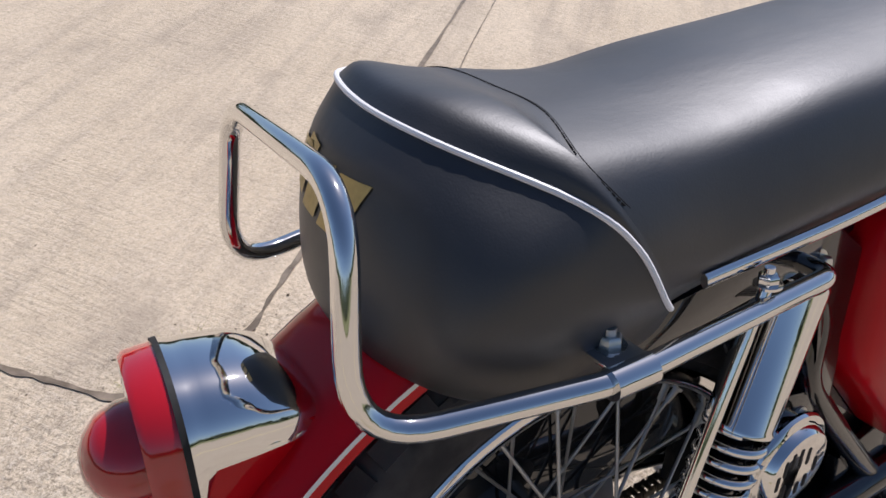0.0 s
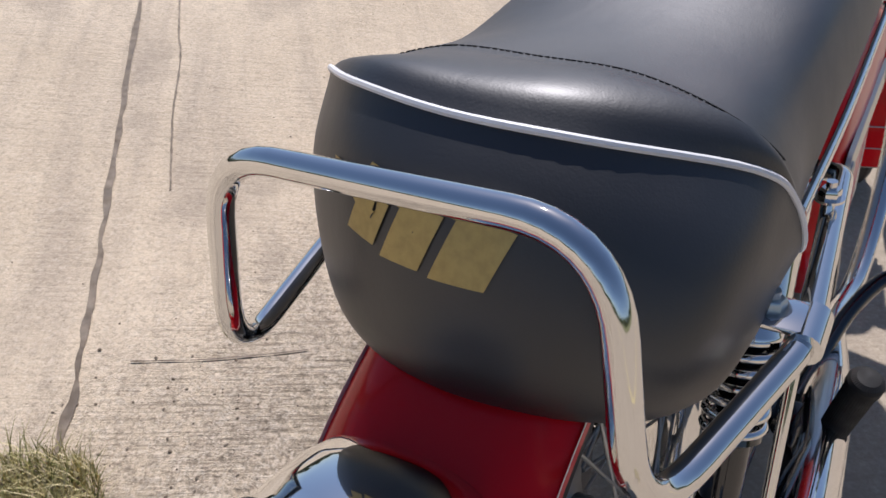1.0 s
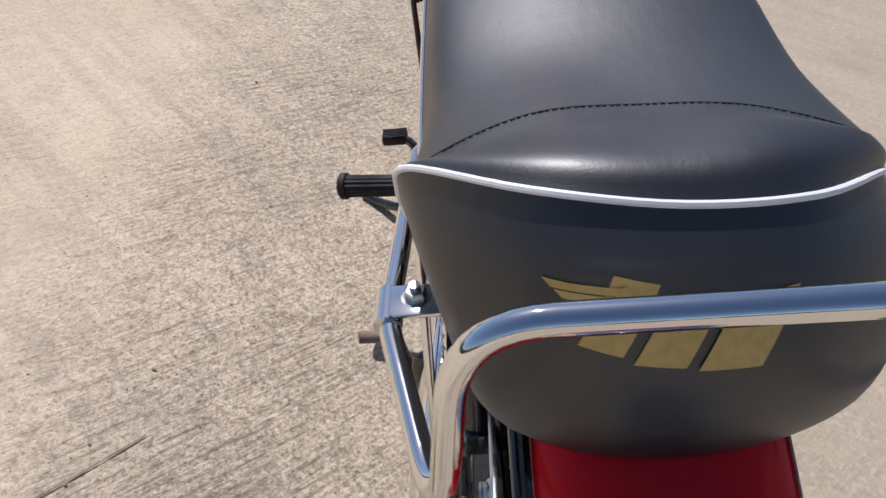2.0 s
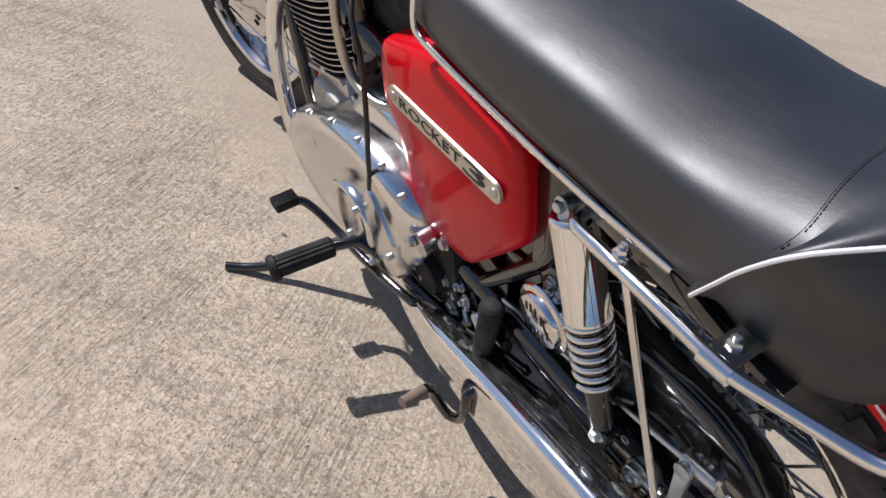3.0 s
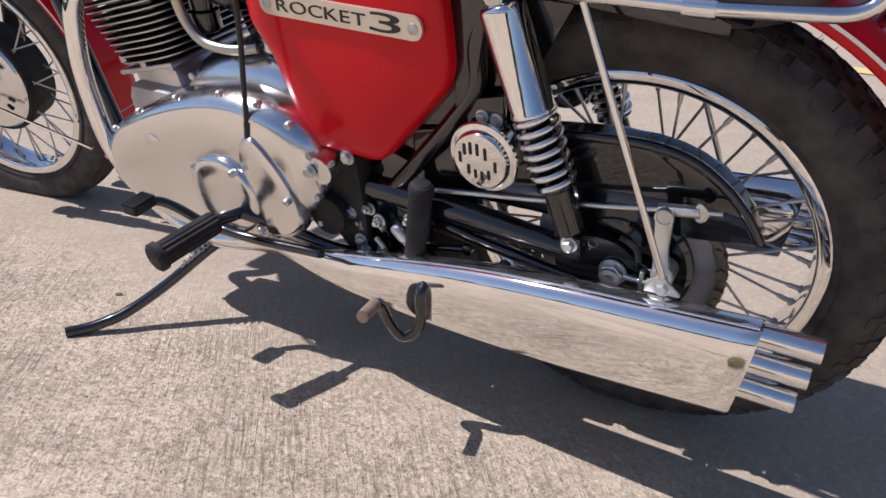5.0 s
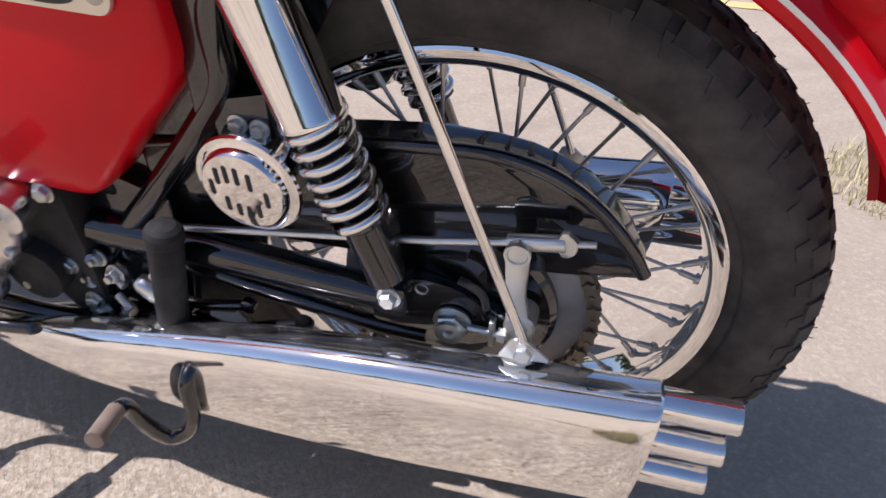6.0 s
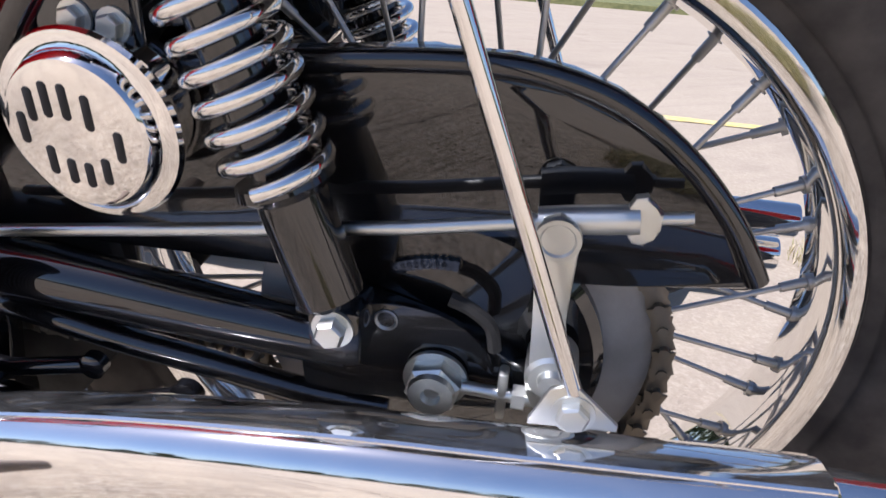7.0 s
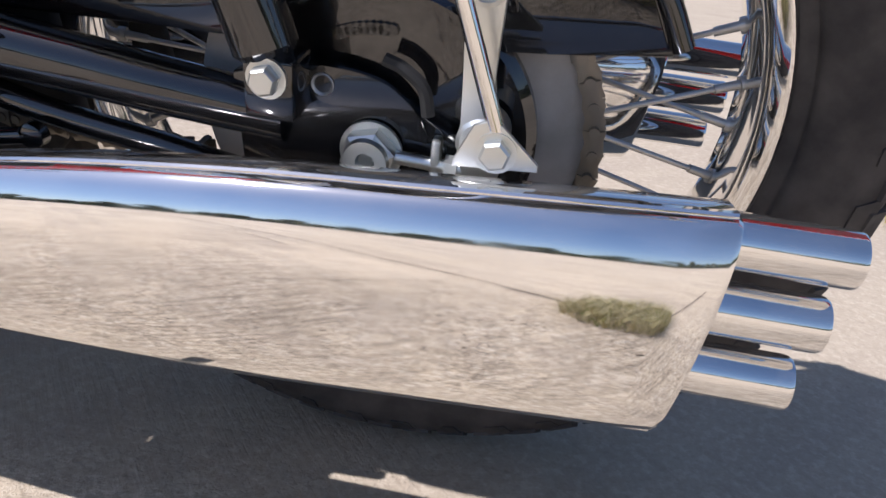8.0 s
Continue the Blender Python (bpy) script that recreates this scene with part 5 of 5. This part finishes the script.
# ---- fuel tank
tank = bgroup("fuel_tank", "red painted fuel tank with chrome filler cap")
rows = []
for u, wide, lo, hi in ((0.475, 0.055, 0.535, 0.570), (0.490, 0.090, 0.522, 0.592), (0.56, 0.118, 0.515, 0.618), (0.70, 0.146, 0.512, 0.650), (0.90, 0.160, 0.510, 0.668), (1.10, 0.160, 0.510, 0.672), (1.24, 0.140, 0.515, 0.660), (1.30, 0.105, 0.528, 0.630), (1.32, 0.055, 0.550, 0.600)):
    mid, tall = 0.5 * (lo + hi), 0.5 * (hi - lo)
    rows.append([(u, wide * math.copysign(abs(math.cos(a)) ** 0.62, math.cos(a)), mid + tall * math.copysign(abs(math.sin(a)) ** 0.70, math.sin(a))) for a in (2 * math.pi * k / 36 for k in range(36))])
bm = new_bm()
loft(bm, spread([[Vector(p) for p in r] for r in rows], 4), True)
part("tank_shell", bm, RED, tank, angle=60)
bm = new_bm()
lathe(bm, [(0, 0.036), (0.006, 0.036), (0.014, 0.031), (0.018, 0.020), (0.019, 0)], (1.02, 0, 0.666), (0, 0, 1), 32)
part("filler_cap", bm, CHROME, tank, "chrome filler cap")

bm = new_bm()
box(bm, (0.549, 0.160, 0.362), (0.022, 0.024, 0.020), 0.005)
lathe(bm, [(0, 0), (0, 0.009), (0.006, 0.009), (0.008, 0.006), (0.008, 0)], (0.540, 0.170, 0.362), (0, 1, 0), 18)
bpart("cable_clamp", bm, GRIP, label="black rubber cable clip on the panel corner")

# ---- front end
FRONT = Vector((1.622, -0.036, -0.014))
STEER = radians(10)
front = build_wheel("front_wheel", FRONT, 0.341, 0.090, "spoked front wheel with chrome rim", STEER, 0.0, False)
add_spokes(front, 0.085, 0.035)
bm = new_bm()
lathe(bm, [(-0.06, 0), (-0.06, 0.09), (-0.045, 0.122), (0.020, 0.131), (0.036, 0.131), (0.042, 0.127), (0.042, 0.104), (0.030, 0.10), (0.030, 0)], segs=64)
part("front_hub", bm, GRIP, front, "dark ribbed front brake drum")
bm = new_bm()
lathe(bm, [(0.030, 0.0), (0.030, 0.121), (0.044, 0.121), (0.050, 0.116), (0.053, 0.100), (0.055, 0.060), (0.060, 0.034), (0.066, 0.028), (0.066, 0.0)], segs=64)
part("brake_plate", bm, ALLOY, front, "bare alloy front brake plate")
# small dark bars on the plate, coloured as the shaded slot openings
for a in (0.6, 0.9, 1.2, 3.6, 3.9):
    bm = new_bm()
    box(bm, (math.cos(a) * 0.082, 0.055, math.sin(a) * 0.082), (0.018, 0.006, 0.006), 0.0015, Matrix.Rotation(-a, 3, "Y"))
    part("cooling_slot", bm, DARK, front)
bm = new_bm()
tube(bm, smooth_line([(0.055, 0.068, 0.075), (0.020, 0.072, 0.095), (-0.030, 0.072, 0.080), (-0.075, 0.068, 0.040)], 5), 0.005, 10)
part("brake_arm", bm, BLACK, front, "black front brake lever arm")
g = arc_guard("front_mudguard", FRONT, 0.372, 0.060, 0.022, radians(95), radians(207), RED, "red front mudguard with white pin stripe", True, STEER)
for turn in (188, 197, 206.5):
    bm = new_bm()
    line = []
    for k in range(17):
        t = -1 + k / 8
        rr = 0.3725 - 0.022 * max(0.0, (abs(t) - 0.45) / 0.55) ** 1.8
        line.append((math.cos(radians(turn)) * rr, 0.0605 * math.copysign(min(abs(t) * 1.18, 1.0), t), math.sin(radians(turn)) * rr))
    tube(bm, line, 0.0016, 6)
    part("cross_band", bm, BRUSHED, g, "thin bright band across the mudguard")
fm = Matrix.Translation(FRONT) @ Matrix.Rotation(STEER, 4, "Z")
fork = bgroup("front_fork", "black telescopic front fork")
for s in (-1, 1):
    bm = new_bm()
    tube(bm, [fm @ Vector((0.045, s * 0.095, -0.02)), fm @ Vector((-0.045, s * 0.095, 0.24))], 0.024, 18)
    part("fork_slider", bm, GRIP, fork, "black painted fork slider")
    bm = new_bm()
    tube(bm, [fm @ Vector((-0.045, s * 0.095, 0.24)), fm @ Vector((-0.20, s * 0.095, 0.66))], 0.018, 16)
    part("fork_tube", bm, CHROME_TUBE, fork, "chrome fork tube")
    bm = new_bm()
    bolt(bm, fm @ Vector((0.0, s * 0.115, 0.0)), (0, s, 0), 0.012, 0.01)
    part("fork_bolt", bm, ZINC, fork)
bm = new_bm()
tube(bm, [fm @ Vector((0.03, 0.085, -0.02)), fm @ Vector((-0.30, 0.075, -0.13))], 0.004, 8)
part("mudguard_stay", bm, CHROME_TUBE, fork, "chrome mudguard stay")

bars = bgroup("handlebar", "chrome handlebar with black rubber grips")
bm = new_bm()
tube(bm, bend_line([(1.06, 0.29, 0.800), (1.22, 0.24, 0.815), (1.38, 0.09, 0.720), (1.38, -0.09, 0.720), (1.22, -0.24, 0.815), (1.06, -0.29, 0.800)], [0, 0.06, 0.05, 0.05, 0.06, 0], 7), 0.011, 14)
part("bar_tube", bm, CHROME_TUBE, bars)
for s in (-1, 1):
    bm = new_bm()
    tube(bm, [(1.165, s * 0.257, 0.8098), (1.05, s * 0.293, 0.799)], 0.0165, 16)
    part("grip", bm, GRIP, bars, "black rubber grip")
    bm = new_bm()
    tube(bm, smooth_line([(1.20, s * 0.246, 0.800), (1.21, s * 0.285, 0.792), (1.11, s * 0.310, 0.780)], 5), 0.005, 8)
    part("lever", bm, ZINC, bars, "bright hand lever")
yoke = bgroup("fork_yoke", "black fork yokes round the steering head")
for w, u in ((0.42, 1.46), (0.62, 1.39)):
    bm = new_bm()
    box(bm, (u, -0.01, w), (0.07, 0.25, 0.035), 0.010)
    part("yoke_plate", bm, BLACK, yoke)
bm = new_bm()
tube(bm, [(1.44, 0, 0.40), (1.37, 0, 0.66)], 0.030, 18)
part("steering_head", bm, BLACK, yoke)
head_lamp = bgroup("headlamp", "round chrome headlamp")
bm = new_bm()
lathe(bm, [(-0.10, 0.0), (-0.095, 0.030), (-0.07, 0.060), (-0.02, 0.084), (0.02, 0.090), (0.035, 0.088), (0.035, 0.080)], (1.53, -0.01, 0.54), (0.985, 0.17, 0), 40)
part("shell", bm, CHROME, head_lamp)
bm = new_bm()
lathe(bm, [(0.030, 0.082), (0.042, 0.070), (0.050, 0.040), (0.052, 0)], (1.53, -0.01, 0.54), (0.985, 0.17, 0), 40)
part("lens", bm, CHROME, head_lamp, "clear ribbed lens")

# ---- foot controls
def build_peg(p0, p1, r, name, label, ribs=16, domed=False):
    g = bgroup(name, label)
    a, b = Vector(p0), Vector(p1)
    d = (b - a).normalized()
    e1 = d.orthogonal().normalized()
    e2 = d.cross(e1)
    L = (b - a).length
    bm = new_bm()
    rows = []
    for t, f in ((0, 0.7), (0.004, 0.95), (L - 0.016, 1.0), (L - 0.014, 1.18), (L - 0.004, 1.18), (L, 0.95), (L, 0.1)) if not domed else ((0, 0.8), (0.003, 1.08), (0.008, 1.08), (0.010, 0.94), (L - 0.020, 1.02), (L - 0.018, 1.10), (L - 0.008, 1.10), (L - 0.003, 0.98), (L + 0.001, 0.70), (L + 0.003, 0.1)):
        ring = []
        for k in range(ribs * 2):
            q = f * (1.0 if (k % 2 or f > 1.05 or f < 0.5) else (0.975 if domed else 0.90)) * r
            an = math.pi * k / ribs
            ring.append(a + d * t + (e1 * math.cos(an) + e2 * math.sin(an)) * q)
        rows.append(ring)
    loft(bm, rows, True)
    part("rubber", bm, GRIP, g, "ribbed black rubber sleeve", 20)
    return g


peg = build_peg((0.612, 0.245, -0.004), (0.632, 0.362, -0.010), 0.0205, "footrest", "black ribbed rubber rider footrest")
bm = new_bm()
tube(bm, smooth_line([(0.60, 0.20, -0.01), (0.55, 0.165, -0.045), (0.47, 0.145, -0.075), (0.38, 0.13, -0.085)], 6), 0.011, 12)
tube(bm, [(0.60, 0.19, -0.012), (0.613, 0.25, -0.004)], 0.010, 12)
part("footrest_bar", bm, BLACK, peg, "gloss black footrest bar")
far_peg = build_peg((0.612, -0.245, -0.004), (0.622, -0.352, 0.000), 0.0205, "footrest", "black ribbed rubber rider footrest")
bm = new_bm()
tube(bm, smooth_line([(0.612, -0.25, -0.004), (0.60, -0.20, -0.01), (0.55, -0.165, -0.045), (0.47, -0.145, -0.075), (0.38, -0.13, -0.085)], 6), 0.011, 12)
part("footrest_bar", bm, BLACK, far_peg, "gloss black footrest bar")
far_pil = build_peg((0.300, -0.180, -0.055), (0.270, -0.205, 0.075), 0.0175, "pillion_footrest", "folded black rubber pillion footrest", 40, True)
bm = new_bm()
box(bm, (0.315, -0.15, -0.062), (0.045, 0.07, 0.03), 0.006)
part("folding_bracket", bm, BLACK, far_pil)
pil = build_peg((0.300, 0.150, -0.055), (0.279, 0.142, 0.092), 0.0175, "pillion_footrest", "folded black rubber pillion footrest", 40, True)
bm = new_bm()
box(bm, (0.315, 0.13, -0.062), (0.045, 0.05, 0.03), 0.006)
bolt(bm, (0.335, 0.155, -0.062), (0, 1, 0), 0.009, 0.008)
part("folding_bracket", bm, BLACK, pil)
pedal = bgroup("brake_pedal", "black brake pedal with ribbed rubber pad")
bm = new_bm()
tube(bm, smooth_line([(0.47, 0.175, -0.07), (0.60, 0.195, -0.065), (0.69, 0.205, -0.055), (0.735, 0.225, -0.020), (0.758, 0.245, -0.004), (0.765, 0.285, -0.004)], 7), 0.0085, 12)
part("pedal_arm", bm, BLACK, pedal)
bm = new_bm()
box(bm, (0.765, 0.268, 0.000), (0.034, 0.048, 0.018), 0.005)
part("pedal_pad", bm, GRIP, pedal, "ribbed rubber pedal pad")
for k in range(6):
    bm = new_bm()
    box(bm, (0.765 - 0.0135 + 0.0054 * k, 0.268, 0.0095), (0.0026, 0.046, 0.004), 0.0008)
    part("rib", bm, GRIP, pedal)
stand = bgroup("side_stand", "black side stand resting on the concrete")
bm = new_bm()
tube(bm, smooth_line([(0.700, 0.070, -0.110), (0.765, 0.148, -0.160), (0.821, 0.222, -0.213), (0.859, 0.275, -0.243), (0.880, 0.310, -0.255), (0.894, 0.331, -0.259)], 7), [0.0105] * 35 + [0.009], 12)
part("stand_leg", bm, BLACK, stand)
bm = new_bm()
tube(bm, smooth_line([(0.882, 0.314, -0.2555), (0.912, 0.352, -0.262), (0.940, 0.388, -0.259)], 4), 0.0105, 12)
part("stand_foot", bm, BLACK, stand)
bm = new_bm()
line = []
for k in range(70):
    t = k / 69
    p = Vector((0.725, 0.120, -0.115)).lerp(Vector((0.800, 0.205, -0.180)), t)
    a = t * 2 * math.pi * 11
    line.append(p + Vector((0, math.cos(a), math.sin(a))) * 0.0055)
tube(bm, line, 0.0016, 5)
part("stand_spring", bm, BRUSHED, stand)
# centre-stand tang under the silencer
tang = bgroup("centre_stand", "black centre stand with bare steel tang")
bm = new_bm()
tube(bm, smooth_line([(0.252, 0.170, -0.045), (0.251, 0.208, -0.050), (0.251, 0.216, -0.094), (0.263, 0.219, -0.127), (0.284, 0.227, -0.135), (0.297, 0.237, -0.102), (0.301, 0.246, -0.064), (0.301, 0.262, -0.054)], 7), 0.0085, 10)
part("tang_arm", bm, BLACK, tang)
bm = new_bm()
tube(bm, [(0.3005, 0.258, -0.0545), (0.2925, 0.300, -0.044)], 0.0095, 12)
part("tang_tip", bm, RUSTY, tang, "worn bare steel tip")
# linkage clutter behind the gearbox
for (u, v, w, r) in ((0.397, 0.118, 0.004, 0.008), (0.378, 0.122, -0.012, 0.009), (0.416, 0.120, -0.024, 0.007), (0.417, 0.120, -0.079, 0.012), (0.323, 0.118, 0.002, 0.008), (0.325, 0.118, -0.034, 0.010), (0.381, 0.118, -0.070, 0.008), (0.477, 0.135, -0.030, 0.010)):
    bm = new_bm()
    bolt(bm, (u, v, w), (0.1, 1, 0.1), r, r, stud=0.006)
    bpart("linkage_bolt", bm, ZINC)
for a, b in (((0.412, 0.120, -0.004), (0.400, 0.128, 0.010)), ((0.425, 0.120, -0.040), (0.410, 0.128, -0.030)), ((0.385, 0.120, -0.016), (0.368, 0.128, -0.024)), ((0.392, 0.118, -0.052), (0.372, 0.126, -0.062))):
    bm = new_bm()
    tube(bm, [a, b], 0.0048, 8)
    bpart("link_pin", bm, ZINC)
bm = new_bm()
lathe(bm, [(0, 0), (0, 0.008), (0.006, 0.011), (0.026, 0.012), (0.032, 0.009), (0.032, 0)], (0.350, 0.124, -0.012), (-0.80, 0.05, -0.60), 18)
bpart("brake_switch", bm, ZINC, label="brake light switch body")
bm = new_bm()
tube(bm, smooth_line([(0.475, 0.112, 0.100), (0.440, 0.112, 0.030), (0.412, 0.112, -0.030), (0.405, 0.112, -0.075)], 5), 0.0115, 12)
bpart("engine_stay", bm, BLACK, label="black rear engine stay tube")
bm = new_bm()
plate(bm, [(0.432, -0.010), (0.405, 0.004), (0.380, -0.020), (0.372, -0.085), (0.430, -0.100), (0.462, -0.080)], 0.096, 0.106, 0.003)
bpart("mounting_lug", bm, BLACK, label="black footrest mounting lug")

# ---------------------------------------------------------------- lettering on the seat tail
def cross_at(row, v):
    for a, b in zip(row, row[1:]):
        if a.y <= v <= b.y:
            return a.lerp(b, (v - a.y) / max(b.y - a.y, 1e-6))
    return row[len(row) // 2]


TAIL_SKIN = spread(TAIL_ROWS, 5)


def on_tail(v, w):
    """The place on the tail panel at v across and w up."""
    cuts = [cross_at(row, v) for row in TAIL_SKIN]
    for a, b in zip(cuts, cuts[1:]):
        if b.z <= w <= a.z:
            return a.lerp(b, (a.z - w) / max(a.z - b.z, 1e-6))
    return cuts[0]


def tail_shape(name, outlines, label):
    """Thin printed shapes laid on the tail panel, outlines in (across, up)."""
    for o in outlines:
        bm = new_bm()
        dense = []
        for (a0, b0), (a1, b1) in zip(o, o[1:] + o[:1]):
            n = max(1, int(math.hypot(a1 - a0, b1 - b0) / 0.004))
            dense += [(a0 + (a1 - a0) * k / n, b0 + (b1 - b0) * k / n) for k in range(n)]
        vs = []
        for v, w in dense:
            p = on_tail(v, w)
            nrm = (on_tail(v + 0.004, w) - on_tail(v - 0.004, w)).cross(on_tail(v, w + 0.004) - on_tail(v, w - 0.004)).normalized()
            vs.append(bm.verts.new(p + (-nrm if nrm.x > 0 else nrm) * 0.0011))
        f = bm.faces.new(vs)
        bmesh.ops.triangulate(bm, faces=[f])
        part(name, bm, GOLD, seat, label)


# plain slanted blocks and a winged flourish stand in for the maker's mark
def block(v0, v1, w0, w1, slant=0.017, notch=0.0):
    high = 0.036
    out = [(v0, w0), (v1, w1), (v1 - slant, w1 + high), (v0 - slant, w0 + high)]
    if notch:
        m = 0.5 * (v0 + v1)
        out = [(v0, w0), (v0 + (v1 - v0) * 0.35, w0), (m, w0 + notch), (v0 + (v1 - v0) * 0.6, w1), (v1, w1), (v1 - slant, w1 + high), (v0 - slant, w0 + high)]
    return out


tail_shape("gold_block", [block(0.052, 0.031, 0.471, 0.467), block(0.026, 0.001, 0.463, 0.461), block(-0.005, -0.036, 0.459, 0.457)], "worn gold printed block")
feathers = []
for k, tip in enumerate((0.068, 0.0625, 0.0575, 0.0495, 0.0455)):
    w = 0.5015 - 0.0042 * k
    feathers.append([(tip, w + 0.0004), (tip - 0.004, w - 0.0032), (0.033, w - 0.0032), (0.030, w), (0.033, w + 0.0004)])
tail_shape("gold_feather", feathers, "gold printed wing feather")
tail_shape("gold_stem", [[(0.040, 0.4835), (0.0325, 0.4835), (0.0255, 0.4985), (0.0300, 0.5030), (0.0335, 0.5000)]], "gold printed wing shoulder")

# ---------------------------------------------------------------- road edge and verge
strip("road_line", [(-14, -2.95), (-1, -2.85), (0.3, -2.85), (14, -2.8)], 0.11, YELLOW, "faded yellow painted road line", lift=0.003, jitter=0.2)


def grass_tuft(x, y, n, r, tall, seed):
    rnd = random.Random(seed)
    bm = new_bm()
    for _ in range(n):
        a, d = rnd.uniform(0, 6.283), r * math.sqrt(rnd.random())
        px, py = x + math.cos(a) * d, y + math.sin(a) * d
        h = tall * rnd.uniform(0.4, 1.0)
        la, lean = rnd.uniform(0, 6.283), rnd.uniform(0.1, 0.9) * h
        w = rnd.uniform(0.0006, 0.0016)
        z = ground_z(py) - 0.004
        side = Vector((-math.sin(la), math.cos(la), 0)) * w
        p0 = Vector((px, py, z))
        p1 = p0 + Vector((math.cos(la) * lean * 0.35, math.sin(la) * lean * 0.35, h * 0.6))
        p2 = p0 + Vector((math.cos(la) * lean, math.sin(la) * lean, h))
        v = [bm.verts.new(q) for q in (p0 - side, p0 + side, p1 - side * 0.8, p1 + side * 0.8, p2)]
        bm.faces.new((v[0], v[1], v[3], v[2]))
        bm.faces.new((v[2], v[3], v[4]))
    return bm


tagged(finish("grass_clump", grass_tuft(-0.245, 0.668, 1500, 0.095, 0.075, 3), GRASS), "dry green-yellow grass growing out of the slab crack", "grass", kind="stuff")
tagged(finish("grass_clump", grass_tuft(-0.82, -1.18, 1100, 0.22, 0.05, 5), GRASS), "thin dry grass along the road's edge", "grass", kind="stuff")


# verge on the far side of the road
bm = new_bm()
rows = []
for i in range(61):
    x = -45 + 1.5 * i
    wob = 0.15 * noise.noise((x * 0.3, 0, 0))
    rows.append([(x, y + wob, ground_z(y) + h) for y, h in ((-13.5, -0.02), (-13.52, 0.10), (-13.65, 0.11), (-13.66, 0.10), (-17, 0.16), (-24.5, 0.3))])
loft(bm, rows)
tagged(finish("verge", bm, VERGE), "dry green grass verge beyond the far kerb", "verge", kind="structure")


# far hedge all round, seen in the chrome and at the far side of the road
def build_hedge():
    bm = new_bm()
    rnd = random.Random(8)
    n = 260
    for k in range(n):
        a = 2 * math.pi * k / n
        r = 26 + rnd.uniform(-1.5, 1.5)
        x, y = math.cos(a) * r, math.sin(a) * r
        z = ground_z(y)
        h = rnd.uniform(1.2, 2.6)
        for j in range(5):
            c = Vector((x + rnd.uniform(-0.5, 0.5), y + rnd.uniform(-0.5, 0.5), z + h * (j + 0.3) / 5))
            bmesh.ops.create_icosphere(bm, subdivisions=1, radius=rnd.uniform(0.35, 0.6), matrix=Matrix.Translation(c) @ Matrix.Diagonal((1.2, 1.2, rnd.uniform(0.7, 1.1), 1)))
    return tagged(finish("backdrop", bm, HEDGE, 20), "distant dark hedge line beyond the road", "hedge", kind="structure")


build_hedge()


# ---------------------------------------------------------------- grit lying on the concrete
def build_grit():
    rnd = random.Random(21)
    bm = new_bm()
    spots = [(turned(0.999, 0.125), 0.006), (turned(1.366, 0.627), 0.005), (turned(0.852, 0.491), 0.003)]
    spots += [((rnd.uniform(-0.9, 1.9), rnd.uniform(0.3, 1.6)), rnd.uniform(0.0008, 0.0024)) for _ in range(150)]
    spots += [((rnd.gauss(-0.15, 0.25), rnd.gauss(0.62, 0.12)), rnd.uniform(0.001, 0.004)) for _ in range(90)]
    for (x, y), r in spots:
        z = ground_z(y) + 0.004 * (noise.noise((x * 1.7, y * 1.7, 0)) + 0.5 * noise.noise((x * 5, y * 5, 3)))
        m = Matrix.Translation((x, y, z + r * 0.4)) @ Matrix.Rotation(rnd.uniform(0, 6.28), 4, "Z") @ Matrix.Diagonal((rnd.uniform(0.8, 1.7), rnd.uniform(0.6, 1.0), rnd.uniform(0.4, 0.8), 1))
        bmesh.ops.create_icosphere(bm, subdivisions=1, radius=r, matrix=m)
    return tagged(finish("grit", bm, JOINT, 10), "scattered dark grit and bits of debris on the concrete", "debris", kind="stuff")


build_grit()
